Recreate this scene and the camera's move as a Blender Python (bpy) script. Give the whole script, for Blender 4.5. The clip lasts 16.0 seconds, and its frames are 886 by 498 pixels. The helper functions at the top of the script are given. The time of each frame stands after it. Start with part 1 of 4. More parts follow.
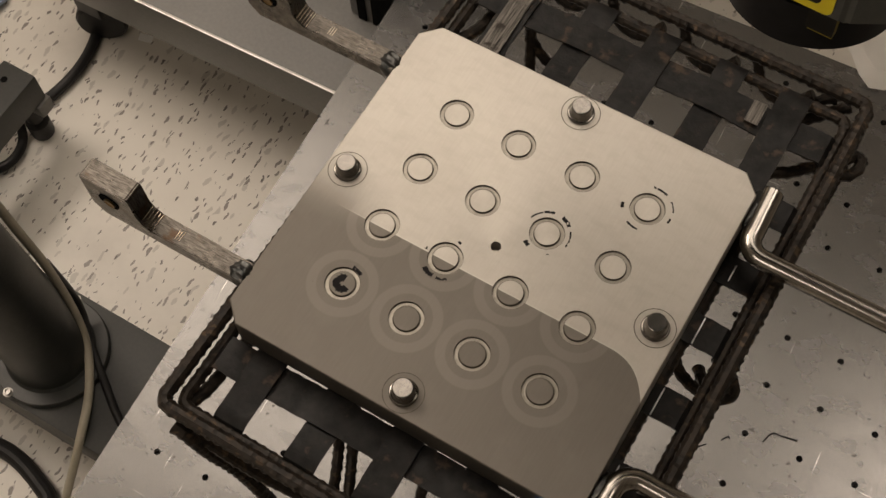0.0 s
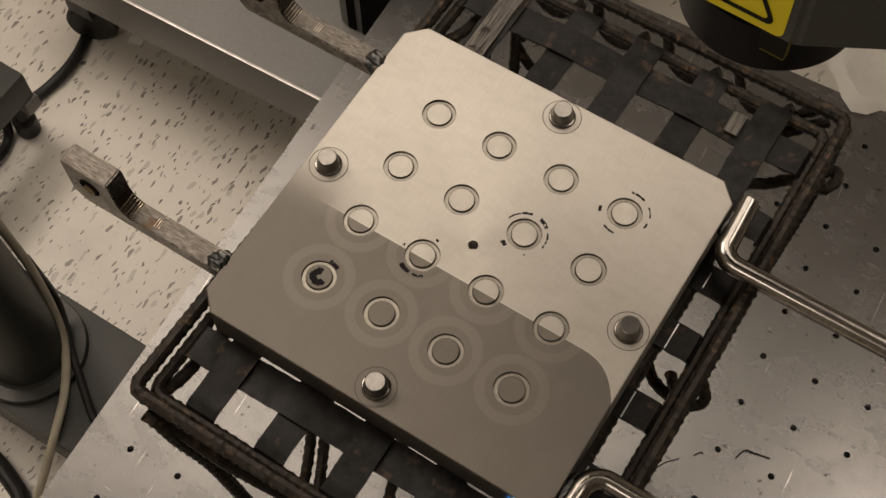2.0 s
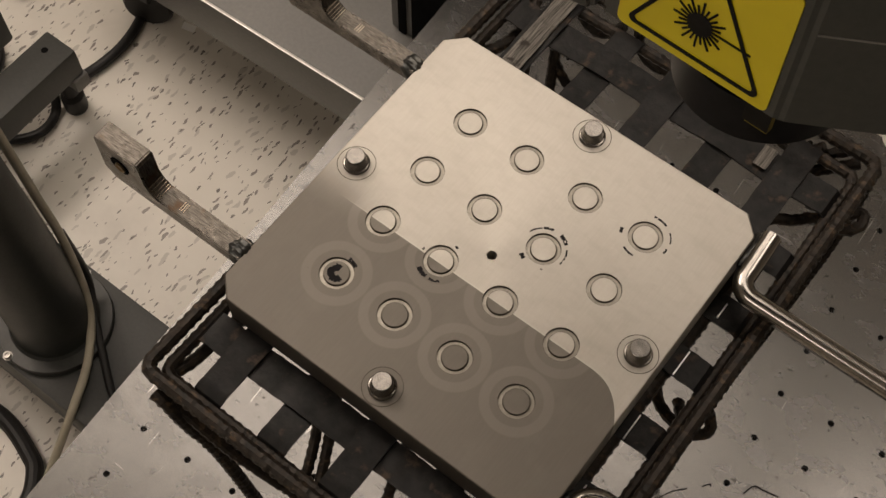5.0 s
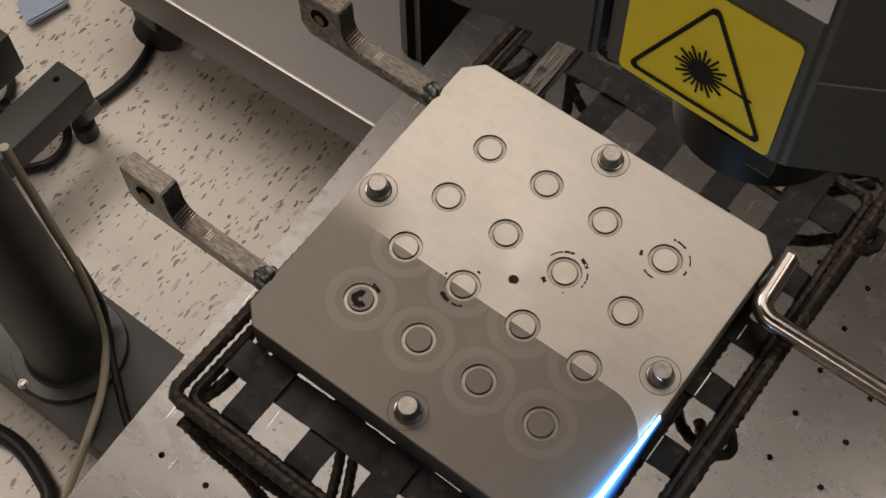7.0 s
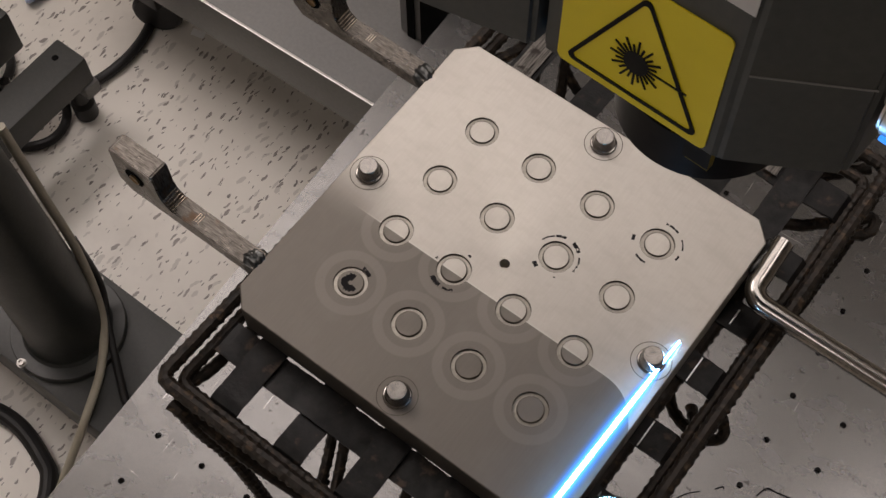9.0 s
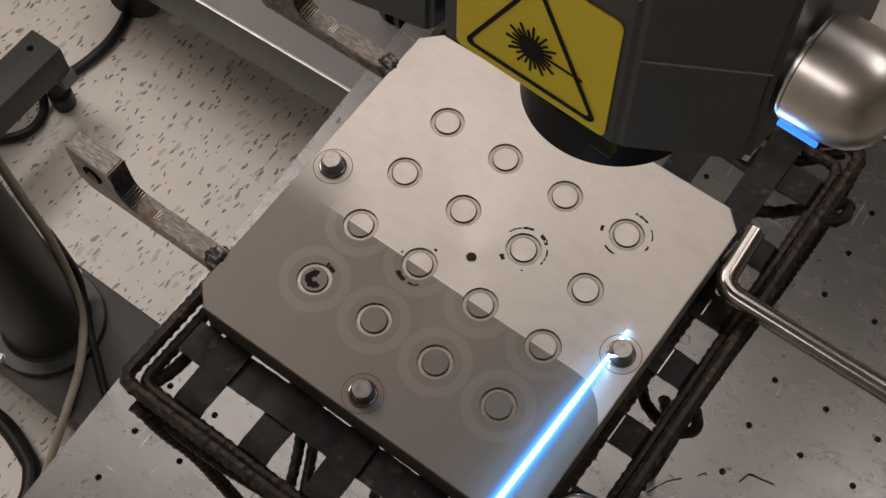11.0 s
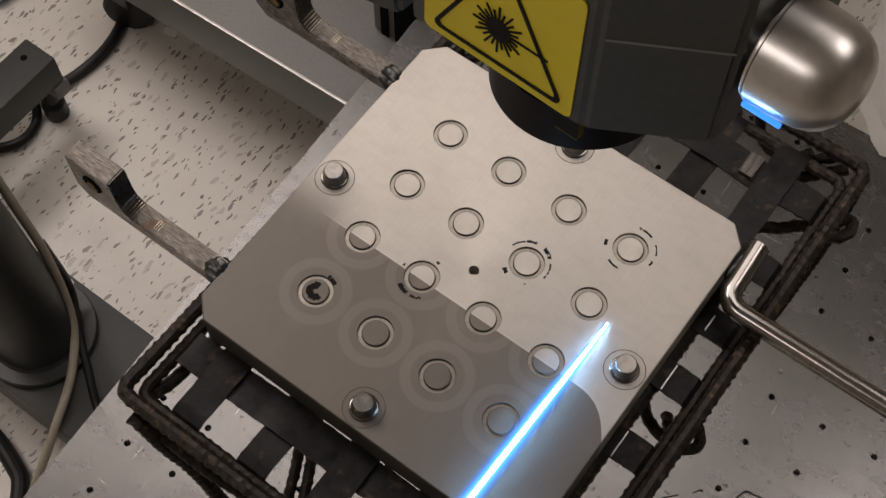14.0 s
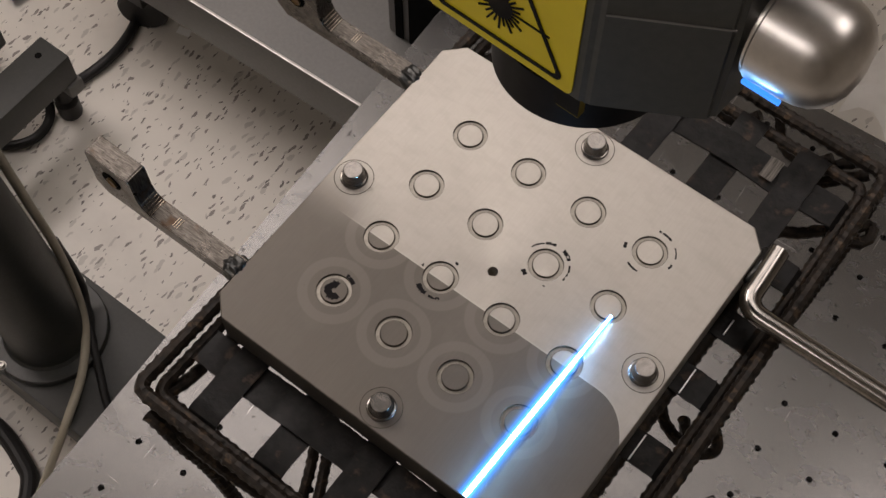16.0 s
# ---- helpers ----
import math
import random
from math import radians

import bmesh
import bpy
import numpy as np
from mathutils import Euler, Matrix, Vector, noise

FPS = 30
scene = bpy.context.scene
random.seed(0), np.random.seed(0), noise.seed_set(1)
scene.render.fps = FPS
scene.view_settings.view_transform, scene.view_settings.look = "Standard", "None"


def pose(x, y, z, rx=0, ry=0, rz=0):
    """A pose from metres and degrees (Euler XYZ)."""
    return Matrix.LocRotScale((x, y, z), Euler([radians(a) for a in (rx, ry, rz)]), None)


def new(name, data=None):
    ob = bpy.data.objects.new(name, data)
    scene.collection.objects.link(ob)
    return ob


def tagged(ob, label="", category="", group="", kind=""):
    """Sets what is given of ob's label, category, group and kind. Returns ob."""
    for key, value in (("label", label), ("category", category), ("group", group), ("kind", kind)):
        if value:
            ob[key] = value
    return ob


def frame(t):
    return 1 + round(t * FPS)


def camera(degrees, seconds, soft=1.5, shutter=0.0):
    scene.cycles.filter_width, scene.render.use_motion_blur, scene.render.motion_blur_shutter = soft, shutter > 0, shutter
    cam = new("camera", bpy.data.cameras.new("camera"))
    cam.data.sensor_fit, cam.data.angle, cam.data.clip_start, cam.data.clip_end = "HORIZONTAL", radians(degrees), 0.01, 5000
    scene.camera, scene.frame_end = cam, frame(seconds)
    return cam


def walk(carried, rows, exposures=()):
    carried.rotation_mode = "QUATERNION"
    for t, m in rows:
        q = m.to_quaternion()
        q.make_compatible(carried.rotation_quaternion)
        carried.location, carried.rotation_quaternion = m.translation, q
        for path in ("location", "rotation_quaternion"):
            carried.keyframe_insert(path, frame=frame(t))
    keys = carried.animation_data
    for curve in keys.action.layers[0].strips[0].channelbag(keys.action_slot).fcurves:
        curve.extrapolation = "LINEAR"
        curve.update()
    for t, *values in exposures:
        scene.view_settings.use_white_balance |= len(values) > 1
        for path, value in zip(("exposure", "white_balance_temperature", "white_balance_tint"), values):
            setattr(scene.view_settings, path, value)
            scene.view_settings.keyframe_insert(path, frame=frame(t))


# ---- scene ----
cam = camera(37.17, 16.0)
PATH = [
    (0, 0.1407, -0.2488, 1.6160, 25.15, 1.92, 30.81),
    (0.5, 0.1393, -0.2483, 1.6181, 25.40, 1.98, 30.39),
    (1, 0.1425, -0.2511, 1.6180, 25.70, 1.68, 30.40),
    (1.5, 0.1479, -0.2531, 1.6163, 25.67, 1.33, 30.60),
    (2, 0.1503, -0.2572, 1.6142, 26.07, 0.49, 32.27),
    (2.5, 0.1569, -0.2580, 1.6167, 26.73, -0.52, 36.97),
    (3, 0.1651, -0.2544, 1.6172, 26.94, -0.70, 39.02),
    (5.5, 0.1575, -0.2547, 1.6177, 26.50, -0.13, 37.07),
    (6, 0.1543, -0.2575, 1.6189, 26.87, 0.02, 36.84),
    (6.5, 0.1533, -0.2601, 1.6218, 27.19, 0.04, 36.83),
    (7, 0.1541, -0.2624, 1.6252, 27.50, 0.18, 36.99),
    (7.5, 0.1554, -0.2601, 1.6270, 27.41, 0.37, 37.27),
    (8, 0.1568, -0.2564, 1.6258, 26.98, 0.29, 37.34),
    (8.5, 0.1565, -0.2551, 1.6237, 26.63, 0.23, 37.30),
    (9, 0.1574, -0.2541, 1.6229, 26.54, 0.32, 37.24),
    (11.5, 0.1622, -0.2352, 1.6102, 25.42, 0.40, 36.19),
    (12, 0.1612, -0.2361, 1.6072, 25.11, 0.33, 36.21),
    (12.5, 0.1596, -0.2382, 1.6080, 25.00, 0.25, 36.38),
    (13, 0.1596, -0.2411, 1.6094, 25.29, 0.17, 36.41),
    (13.5, 0.1571, -0.2416, 1.6092, 25.96, -0.03, 36.45),
    (14, 0.1550, -0.2396, 1.6089, 26.36, -0.23, 36.52),
    (14.5, 0.1525, -0.2392, 1.6079, 26.36, -0.44, 36.95),
    (15, 0.1507, -0.2406, 1.6077, 26.44, -0.52, 37.09),
    (15.5, 0.1477, -0.2424, 1.6099, 26.61, -0.42, 37.25),
    (16, 0.1506, -0.2438, 1.6068, 26.52, -0.27, 37.28),
]
walk(
    cam,
    [(t, pose(*p)) for t, *p in PATH],
    [(0, 0.0, 6450, 11), (3, 0.0, 6450, 11), (5.5, 0.0, 6380, 12), (6.5, -0.03, 6280, 12), (7, -0.08, 6150, 13), (8, -0.17, 5800, 14), (9, -0.17, 5800, 15), (12, -0.17, 5850, 15), (16, -0.19, 5850, 15)],
)

# ---- light ----
world = bpy.data.worlds.new("room_air")
world.use_nodes = True
world.node_tree.nodes["Background"].inputs[0].default_value = (1.0, 0.86, 0.70, 1)
world.node_tree.nodes["Background"].inputs[1].default_value = 0.008
scene.world = world

# assumed fluorescent panels, unseen, placed to suit reflections and brightness: x, y, width, depth, watts
PANELS = [(-1.45, 0.66, 0.56, 1.2, 3.6), (-0.85, 0.66, 0.56, 1.2, 2.2), (-0.25, 0.66, 0.56, 1.2, 1.75), (0.68, 0.85, 0.60, 0.84, 3.8), (-2.1, 0.2, 0.6, 1.2, 25), (-0.4, -1.6, 1.2, 0.6, 6)]
CEILING = 2.75


def lamp(x, y, w, d, watts):
    data = bpy.data.lights.new("ceiling_panel_lamp", "AREA")
    data.shape, data.size, data.size_y, data.energy = "RECTANGLE", w, d, watts
    data.color = (1.0, 0.845, 0.695)
    ob = new("ceiling_panel_lamp", data)
    ob.location = (x, y, CEILING - 0.05)


for p in PANELS:
    lamp(*p)


# ---- materials ----
def nodes_of(name):
    m = bpy.data.materials.new(name)
    m.use_nodes = True
    nt = m.node_tree
    return m, nt, nt.nodes["Principled BSDF"]


def link(nt, a, b):
    nt.links.new(a, b)


def noise_tex(nt, scale, detail=4.0, rough=0.55, stretch=(1, 1, 1), coord="Object", offset=(0, 0, 0)):
    tc = nt.nodes.new("ShaderNodeTexCoord")
    mp = nt.nodes.new("ShaderNodeMapping")
    mp.inputs["Scale"].default_value = stretch
    mp.inputs["Location"].default_value = offset
    tx = nt.nodes.new("ShaderNodeTexNoise")
    tx.inputs["Scale"].default_value = scale
    tx.inputs["Detail"].default_value = detail
    tx.inputs["Roughness"].default_value = rough
    link(nt, tc.outputs[coord], mp.inputs["Vector"])
    link(nt, mp.outputs[0], tx.inputs["Vector"])
    return tx.outputs["Fac"]


def ramp(nt, fac, stops):
    r = nt.nodes.new("ShaderNodeValToRGB")
    e = r.color_ramp.elements
    while len(e) < len(stops):
        e.new(0.5)
    for el, (pos, col) in zip(e, stops):
        el.position = pos
        el.color = (*col, 1) if len(col) == 3 else col
    link(nt, fac, r.inputs[0])
    return r.outputs[0]


def mix(nt, fac, a, b):
    m = nt.nodes.new("ShaderNodeMix")
    m.data_type = "RGBA"
    for sock, v in ((m.inputs[0], fac), (m.inputs[6], a), (m.inputs[7], b)):
        if hasattr(v, "is_linked"):
            link(nt, v, sock)
        elif isinstance(v, tuple):
            sock.default_value = (*v, 1)
        else:
            sock.default_value = v
    return m.outputs[2]


def calc(nt, op, a, b=0.0, c=0.0):
    m = nt.nodes.new("ShaderNodeMath")
    m.operation = op
    for sock, v in zip(m.inputs, (a, b, c)):
        if hasattr(v, "is_linked"):
            link(nt, v, sock)
        else:
            sock.default_value = v
    return m.outputs[0]


def step_up(nt, v, lo, hi):
    m = nt.nodes.new("ShaderNodeMapRange")
    m.interpolation_type = "SMOOTHSTEP"
    link(nt, v, m.inputs[0])
    m.inputs[1].default_value, m.inputs[2].default_value = lo, hi
    return m.outputs[0]


def bump(nt, bsdf, height, strength, distance=0.001):
    b = nt.nodes.new("ShaderNodeBump")
    b.inputs["Strength"].default_value = strength
    b.inputs["Distance"].default_value = distance
    link(nt, height, b.inputs["Height"])
    link(nt, b.outputs[0], bsdf.inputs["Normal"])


def surface(name, dark, light, scale=30, rough=(0.4, 0.6), metal=0.0, relief=0.15, stretch=(1, 1, 1), spots=None, spot_scale=9, spot_at=0.6, spec=0.5, depth=0.001, coord="Object"):
    """A material with colour, gloss and relief that vary at two scales."""
    m, nt, p = nodes_of(name)
    fine = noise_tex(nt, scale, 6, 0.6, stretch, coord)
    wide = noise_tex(nt, spot_scale, 4, 0.6, (1, 1, 1), coord, (3.1, 1.7, 0.4))
    col = ramp(nt, fine, [(0.3, dark), (0.7, light)])
    if spots:
        col = mix(nt, step_up(nt, wide, spot_at, spot_at + 0.12), col, spots)
    link(nt, col, p.inputs["Base Color"])
    rr = nt.nodes.new("ShaderNodeMapRange")
    link(nt, wide, rr.inputs[0])
    rr.inputs[1].default_value, rr.inputs[2].default_value = 0.3, 0.7
    rr.inputs[3].default_value, rr.inputs[4].default_value = rough
    link(nt, rr.outputs[0], p.inputs["Roughness"])
    p.inputs["Metallic"].default_value = metal
    p.inputs["Specular IOR Level"].default_value = spec
    if relief:
        bump(nt, p, fine, relief, depth)
    return m


def glow(name, colour, strength):
    m, nt, p = nodes_of(name)
    p.inputs["Base Color"].default_value = (*colour, 1)
    p.inputs["Emission Color"].default_value = (*colour, 1)
    p.inputs["Emission Strength"].default_value = strength
    return m


PITCH = 0.2032 / 5.37
PLATE_Z, TABLE_Z = 1.01, 0.503


def plate_material():
    """Brushed stainless steel; a duller unclean field over one third, pale halos round four pins, burnt flecks round others."""
    m, nt, p = nodes_of("brushed_stainless_plate")
    tc = nt.nodes.new("ShaderNodeTexCoord")
    sx = nt.nodes.new("ShaderNodeSeparateXYZ")
    link(nt, tc.outputs["Object"], sx.inputs[0])
    X, Y = sx.outputs[0], sx.outputs[1]

    def dist(cx, cy):
        return calc(nt, "SQRT", calc(nt, "ADD", calc(nt, "POWER", calc(nt, "SUBTRACT", X, cx), 2.0), calc(nt, "POWER", calc(nt, "SUBTRACT", Y, cy), 2.0)))

    brushed = noise_tex(nt, 60, 5, 0.65, (14, 1, 1))
    cloud = noise_tex(nt, 22, 4, 0.6)
    fleck = noise_tex(nt, 420, 3, 0.6)
    clean = mix(nt, brushed, (0.50, 0.475, 0.43), (0.60, 0.575, 0.53))
    clean = mix(nt, calc(nt, "MULTIPLY", step_up(nt, noise_tex(nt, 75, 3, 0.6, (1, 2, 1), "Object", (2, 2, 2)), 0.42, 0.68), 0.30), clean, (0.455, 0.43, 0.385))
    clean = mix(nt, calc(nt, "MULTIPLY", fleck, 0.22), clean, (0.42, 0.395, 0.35))
    clean = mix(nt, calc(nt, "MULTIPLY", step_up(nt, cloud, 0.5, 0.75), 0.25), clean, (0.44, 0.41, 0.365))
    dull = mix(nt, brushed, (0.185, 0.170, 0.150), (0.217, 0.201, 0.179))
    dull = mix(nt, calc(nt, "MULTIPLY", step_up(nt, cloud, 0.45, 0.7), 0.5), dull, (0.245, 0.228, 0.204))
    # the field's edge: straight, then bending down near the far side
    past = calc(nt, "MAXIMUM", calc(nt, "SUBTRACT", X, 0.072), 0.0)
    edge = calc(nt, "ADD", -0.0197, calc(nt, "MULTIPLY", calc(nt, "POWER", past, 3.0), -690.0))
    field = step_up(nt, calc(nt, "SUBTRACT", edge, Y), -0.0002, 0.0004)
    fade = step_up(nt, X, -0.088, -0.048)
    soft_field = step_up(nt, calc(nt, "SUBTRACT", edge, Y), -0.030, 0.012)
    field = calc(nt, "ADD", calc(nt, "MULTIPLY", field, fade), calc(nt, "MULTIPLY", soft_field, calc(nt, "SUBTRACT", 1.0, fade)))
    halo = None
    for i, j in [(i, j) for i in range(4) for j in (0, 1)]:
        d = dist((i - 1.5) * PITCH, (j - 1.49) * PITCH)
        h = calc(nt, "SUBTRACT", step_up(nt, d, 0.0128, 0.0138), calc(nt, "MULTIPLY", step_up(nt, d, 0.0178, 0.0190), 1.0))
        halo = h if halo is None else calc(nt, "MAXIMUM", halo, h)
    dull = mix(nt, calc(nt, "MULTIPLY", halo, 0.26), dull, (0.325, 0.304, 0.275))
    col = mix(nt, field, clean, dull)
    rim = calc(nt, "MULTIPLY", calc(nt, "LESS_THAN", calc(nt, "ABSOLUTE", calc(nt, "SUBTRACT", edge, Y)), 0.00035), fade)
    col = mix(nt, calc(nt, "MULTIPLY", rim, 0.5), col, (0.68, 0.655, 0.60))
    dust = step_up(nt, noise_tex(nt, 260, 2, 0.5, (1, 1, 1), "Object", (4, 9, 0)), 0.775, 0.79)
    col = mix(nt, calc(nt, "MULTIPLY", dust, 0.5), col, (0.16, 0.145, 0.13))
    # burnt flecks in broken arcs: pin, middle angle, half span, radius, half width, break-up
    burnt = None
    rag = noise_tex(nt, 700, 3, 0.6, (1, 1, 1), "Object", (1, 6, 0))
    gaps = noise_tex(nt, 330, 2, 0.5, (1, 1, 1), "Object", (3, 2, 0))
    ARCS = (
        (2, 2, 145, 17, 0.0121, 0.00045, 0.40), (2, 2, 112, 13, 0.0122, 0.0007, 0.34), (2, 2, 62, 15, 0.0121, 0.0010, 0.36), (2, 2, 12, 22, 0.0120, 0.00045, 0.42), (2, 2, 237, 8, 0.0118, 0.0011, 0.25), (2, 2, 300, 3, 0.0118, 0.0004, 0.2),
        (3, 3, 198, 8, 0.0130, 0.0008, 0.42), (3, 3, 258, 15, 0.0129, 0.00055, 0.40), (3, 3, 84, 18, 0.0130, 0.00060, 0.43), (3, 3, 33, 14, 0.0131, 0.0004, 0.42), (3, 3, 356, 7, 0.0127, 0.00055, 0.35),
        (1, 1, 250, 16, 0.0116, 0.00120, 0.25), (1, 1, 290, 14, 0.0118, 0.00065, 0.40), (1, 1, 80, 5, 0.0113, 0.0006, 0.35), (1, 1, 178, 4, 0.0113, 0.0006, 0.40),
        (0, 0, 73, 17, 0.0098, 0.00120, 0.36), (0, 0, 217, 128, 0.0031, 0.00190, 0.10),
    )
    for i, j, mid, span, r, w, th in ARCS:
        cx, cy = (i - 1.5) * PITCH, (j - 1.49) * PITCH
        d = dist(cx, cy)
        along = calc(nt, "ADD", calc(nt, "MULTIPLY", calc(nt, "SUBTRACT", X, cx), math.cos(radians(mid))), calc(nt, "MULTIPLY", calc(nt, "SUBTRACT", Y, cy), math.sin(radians(mid))))
        inside = calc(nt, "GREATER_THAN", along, calc(nt, "MULTIPLY", d, math.cos(radians(span))))
        off = calc(nt, "ADD", calc(nt, "ABSOLUTE", calc(nt, "SUBTRACT", d, r)), calc(nt, "MULTIPLY", calc(nt, "SUBTRACT", rag, 0.5), w * 2.2))
        b = calc(nt, "MULTIPLY", calc(nt, "MULTIPLY", calc(nt, "LESS_THAN", off, w), inside), calc(nt, "GREATER_THAN", gaps, th))
        burnt = b if burnt is None else calc(nt, "MAXIMUM", burnt, b)
    col = mix(nt, burnt, col, (0.022, 0.021, 0.022))
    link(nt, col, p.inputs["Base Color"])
    metal = calc(nt, "SUBTRACT", 1.0, burnt)
    link(nt, metal, p.inputs["Metallic"])
    link(nt, calc(nt, "MULTIPLY", metal, 0.5), p.inputs["Specular IOR Level"])
    rough = calc(nt, "ADD", calc(nt, "ADD", 0.50, calc(nt, "MULTIPLY", cloud, 0.10)), calc(nt, "MULTIPLY", field, 0.05))
    link(nt, rough, p.inputs["Roughness"])
    p.inputs["Anisotropic"].default_value = 0.3
    bump(nt, p, brushed, 0.06, 0.0004)
    return m


def floor_material():
    """Vinyl tile: warm off-white with long grey and dark chips."""
    m, nt, p = nodes_of("flecked_vinyl_tile")
    tc = nt.nodes.new("ShaderNodeTexCoord")
    info = nt.nodes.new("ShaderNodeObjectInfo")
    ground = mix(nt, noise_tex(nt, 14, 6, 0.6), (0.66, 0.625, 0.56), (0.76, 0.725, 0.66))
    mask = None
    for scale, cut, pick, col in (((98, 33, 1), 0.30, 0.70, (0.50, 0.47, 0.425)), ((122, 38, 1), 0.27, 0.77, (0.17, 0.145, 0.13)), ((185, 60, 1), 0.27, 0.83, (0.075, 0.062, 0.056))):
        mp = nt.nodes.new("ShaderNodeMapping")
        mp.inputs["Scale"].default_value = scale
        mp.inputs["Rotation"].default_value = (0, 0, 0.25)
        wob = nt.nodes.new("ShaderNodeTexNoise")
        wob.inputs["Scale"].default_value = 55
        add = nt.nodes.new("ShaderNodeVectorMath")
        add.operation = "MULTIPLY_ADD"
        link(nt, tc.outputs["Object"], wob.inputs["Vector"])
        link(nt, wob.outputs["Color"], add.inputs[0])
        add.inputs[1].default_value = (0.013, 0.013, 0)
        link(nt, tc.outputs["Object"], add.inputs[2])
        sh = nt.nodes.new("ShaderNodeVectorMath")
        sh.operation = "ADD"
        link(nt, add.outputs[0], sh.inputs[0])
        link(nt, info.outputs["Random"], sh.inputs[1])
        link(nt, sh.outputs[0], mp.inputs["Vector"])
        vo = nt.nodes.new("ShaderNodeTexVoronoi")
        vo.voronoi_dimensions = "2D"
        vo.inputs["Scale"].default_value = 1.0
        link(nt, mp.outputs[0], vo.inputs["Vector"])
        sp = nt.nodes.new("ShaderNodeSeparateColor")
        link(nt, vo.outputs["Color"], sp.inputs[0])
        size = calc(nt, "MULTIPLY", sp.outputs[1], cut)
        chip = calc(nt, "MULTIPLY", step_up(nt, calc(nt, "SUBTRACT", calc(nt, "ADD", size, 0.06), vo.outputs["Distance"]), 0.0, 0.05), calc(nt, "GREATER_THAN", sp.outputs[0], pick))
        ground = mix(nt, calc(nt, "MULTIPLY", chip, 0.85), ground, col)
    dirt = noise_tex(nt, 5, 5, 0.65, (1, 1, 1), "Object", (2, 5, 1))
    ground = mix(nt, calc(nt, "MULTIPLY", step_up(nt, dirt, 0.5, 0.75), 0.25), ground, (0.36, 0.33, 0.29))
    link(nt, ground, p.inputs["Base Color"])
    p.inputs["Roughness"].default_value = 0.38
    bump(nt, p, noise_tex(nt, 40, 3), 0.03, 0.002)
    return m


def table_material():
    """Worn aluminium: fine grain, faint smears, short bright scratches two ways."""
    m, nt, p = nodes_of("worn_aluminium_table")
    grain = noise_tex(nt, 500, 3, 0.6, (1, 2.5, 1))
    smear = noise_tex(nt, 28, 5, 0.65, (1, 1.6, 1), "Object", (1, 4, 2))
    col = mix(nt, grain, (0.160, 0.157, 0.153), (0.235, 0.231, 0.226))
    col = mix(nt, calc(nt, "MULTIPLY", step_up(nt, smear, 0.40, 0.76), 0.35), col, (0.118, 0.115, 0.111))
    lines = None
    for stretch, off, cut in (((420, 14, 1), (0, 0, 0), 0.73), ((16, 380, 1), (5, 3, 0), 0.745), ((210, 9, 1), (2, 8, 0), 0.73)):
        l = step_up(nt, noise_tex(nt, 1.0, 2, 0.5, stretch, "Object", off), cut, cut + 0.03)
        lines = l if lines is None else calc(nt, "MAXIMUM", lines, l)
    col = mix(nt, calc(nt, "MULTIPLY", lines, 0.5), col, (0.62, 0.61, 0.60))
    spots = step_up(nt, noise_tex(nt, 130, 2, 0.5, (1, 1, 1), "Object", (7, 2, 0)), 0.70, 0.74)
    col = mix(nt, calc(nt, "MULTIPLY", spots, 0.7), col, (0.05, 0.047, 0.043))
    link(nt, col, p.inputs["Base Color"])
    p.inputs["Metallic"].default_value = 0.9
    link(nt, calc(nt, "ADD", 0.15, calc(nt, "MULTIPLY", smear, 0.22)), p.inputs["Roughness"])
    bump(nt, p, calc(nt, "ADD", grain, lines), 0.08, 0.0005)
    return m


STEEL = plate_material()
FLOOR = floor_material()
PIN = surface("turned_steel", (0.17, 0.16, 0.148), (0.25, 0.237, 0.22), 300, (0.16, 0.24), 1.0, 0.04)
GROOVE = surface("groove_steel", (0.25, 0.232, 0.20), (0.34, 0.32, 0.28), 400, (0.34, 0.46), 1.0, 0.05)
BRASS = surface("dull_brass_bush", (0.16, 0.105, 0.05), (0.26, 0.18, 0.09), 200, (0.3, 0.45), 1.0, 0.1)
MARK = surface("bright_milled_ripple", (0.20, 0.17, 0.13), (0.62, 0.55, 0.45), 300, (0.2, 0.35), 1.0, 0.1)
BLUEP = surface("blue_folded_sheet", (0.34, 0.42, 0.58), (0.44, 0.52, 0.66), 30, (0.35, 0.5), 0.0, 0.15)
BARE = surface("ground_flat_bar", (0.036, 0.031, 0.027), (0.19, 0.174, 0.153), 90, (0.22, 0.36), 0.95, 0.25, (2, 14, 2), (0.10, 0.066, 0.044), 55, 0.58)
WELD = surface("weld_bead", (0.025, 0.028, 0.029), (0.13, 0.13, 0.125), 160, (0.22, 0.4), 0.9, 0.6)
STRAP = surface("black_steel_strap", (0.005, 0.005, 0.0055), (0.020, 0.019, 0.018), 130, (0.34, 0.60), 0.15, 0.6, (1, 1, 1), (0.060, 0.043, 0.031), 75, 0.57, 0.22)
GROUND = surface("strap_ground_bright", (0.014, 0.013, 0.012), (0.19, 0.176, 0.158), 130, (0.28, 0.42), 0.85, 0.5, (8, 0.4, 1), (0.03, 0.026, 0.022), 90, 0.56)
REBAR = surface("rusty_rebar", (0.008, 0.0075, 0.007), (0.040, 0.030, 0.022), 190, (0.36, 0.58), 0.35, 0.8, (1, 1, 1), (0.088, 0.060, 0.038), 170, 0.56, 0.35)
CHROME = surface("drawn_steel_rod", (0.27, 0.255, 0.235), (0.42, 0.40, 0.37), 80, (0.13, 0.22), 1.0, 0.03, (14, 1, 1))
ALU = table_material()
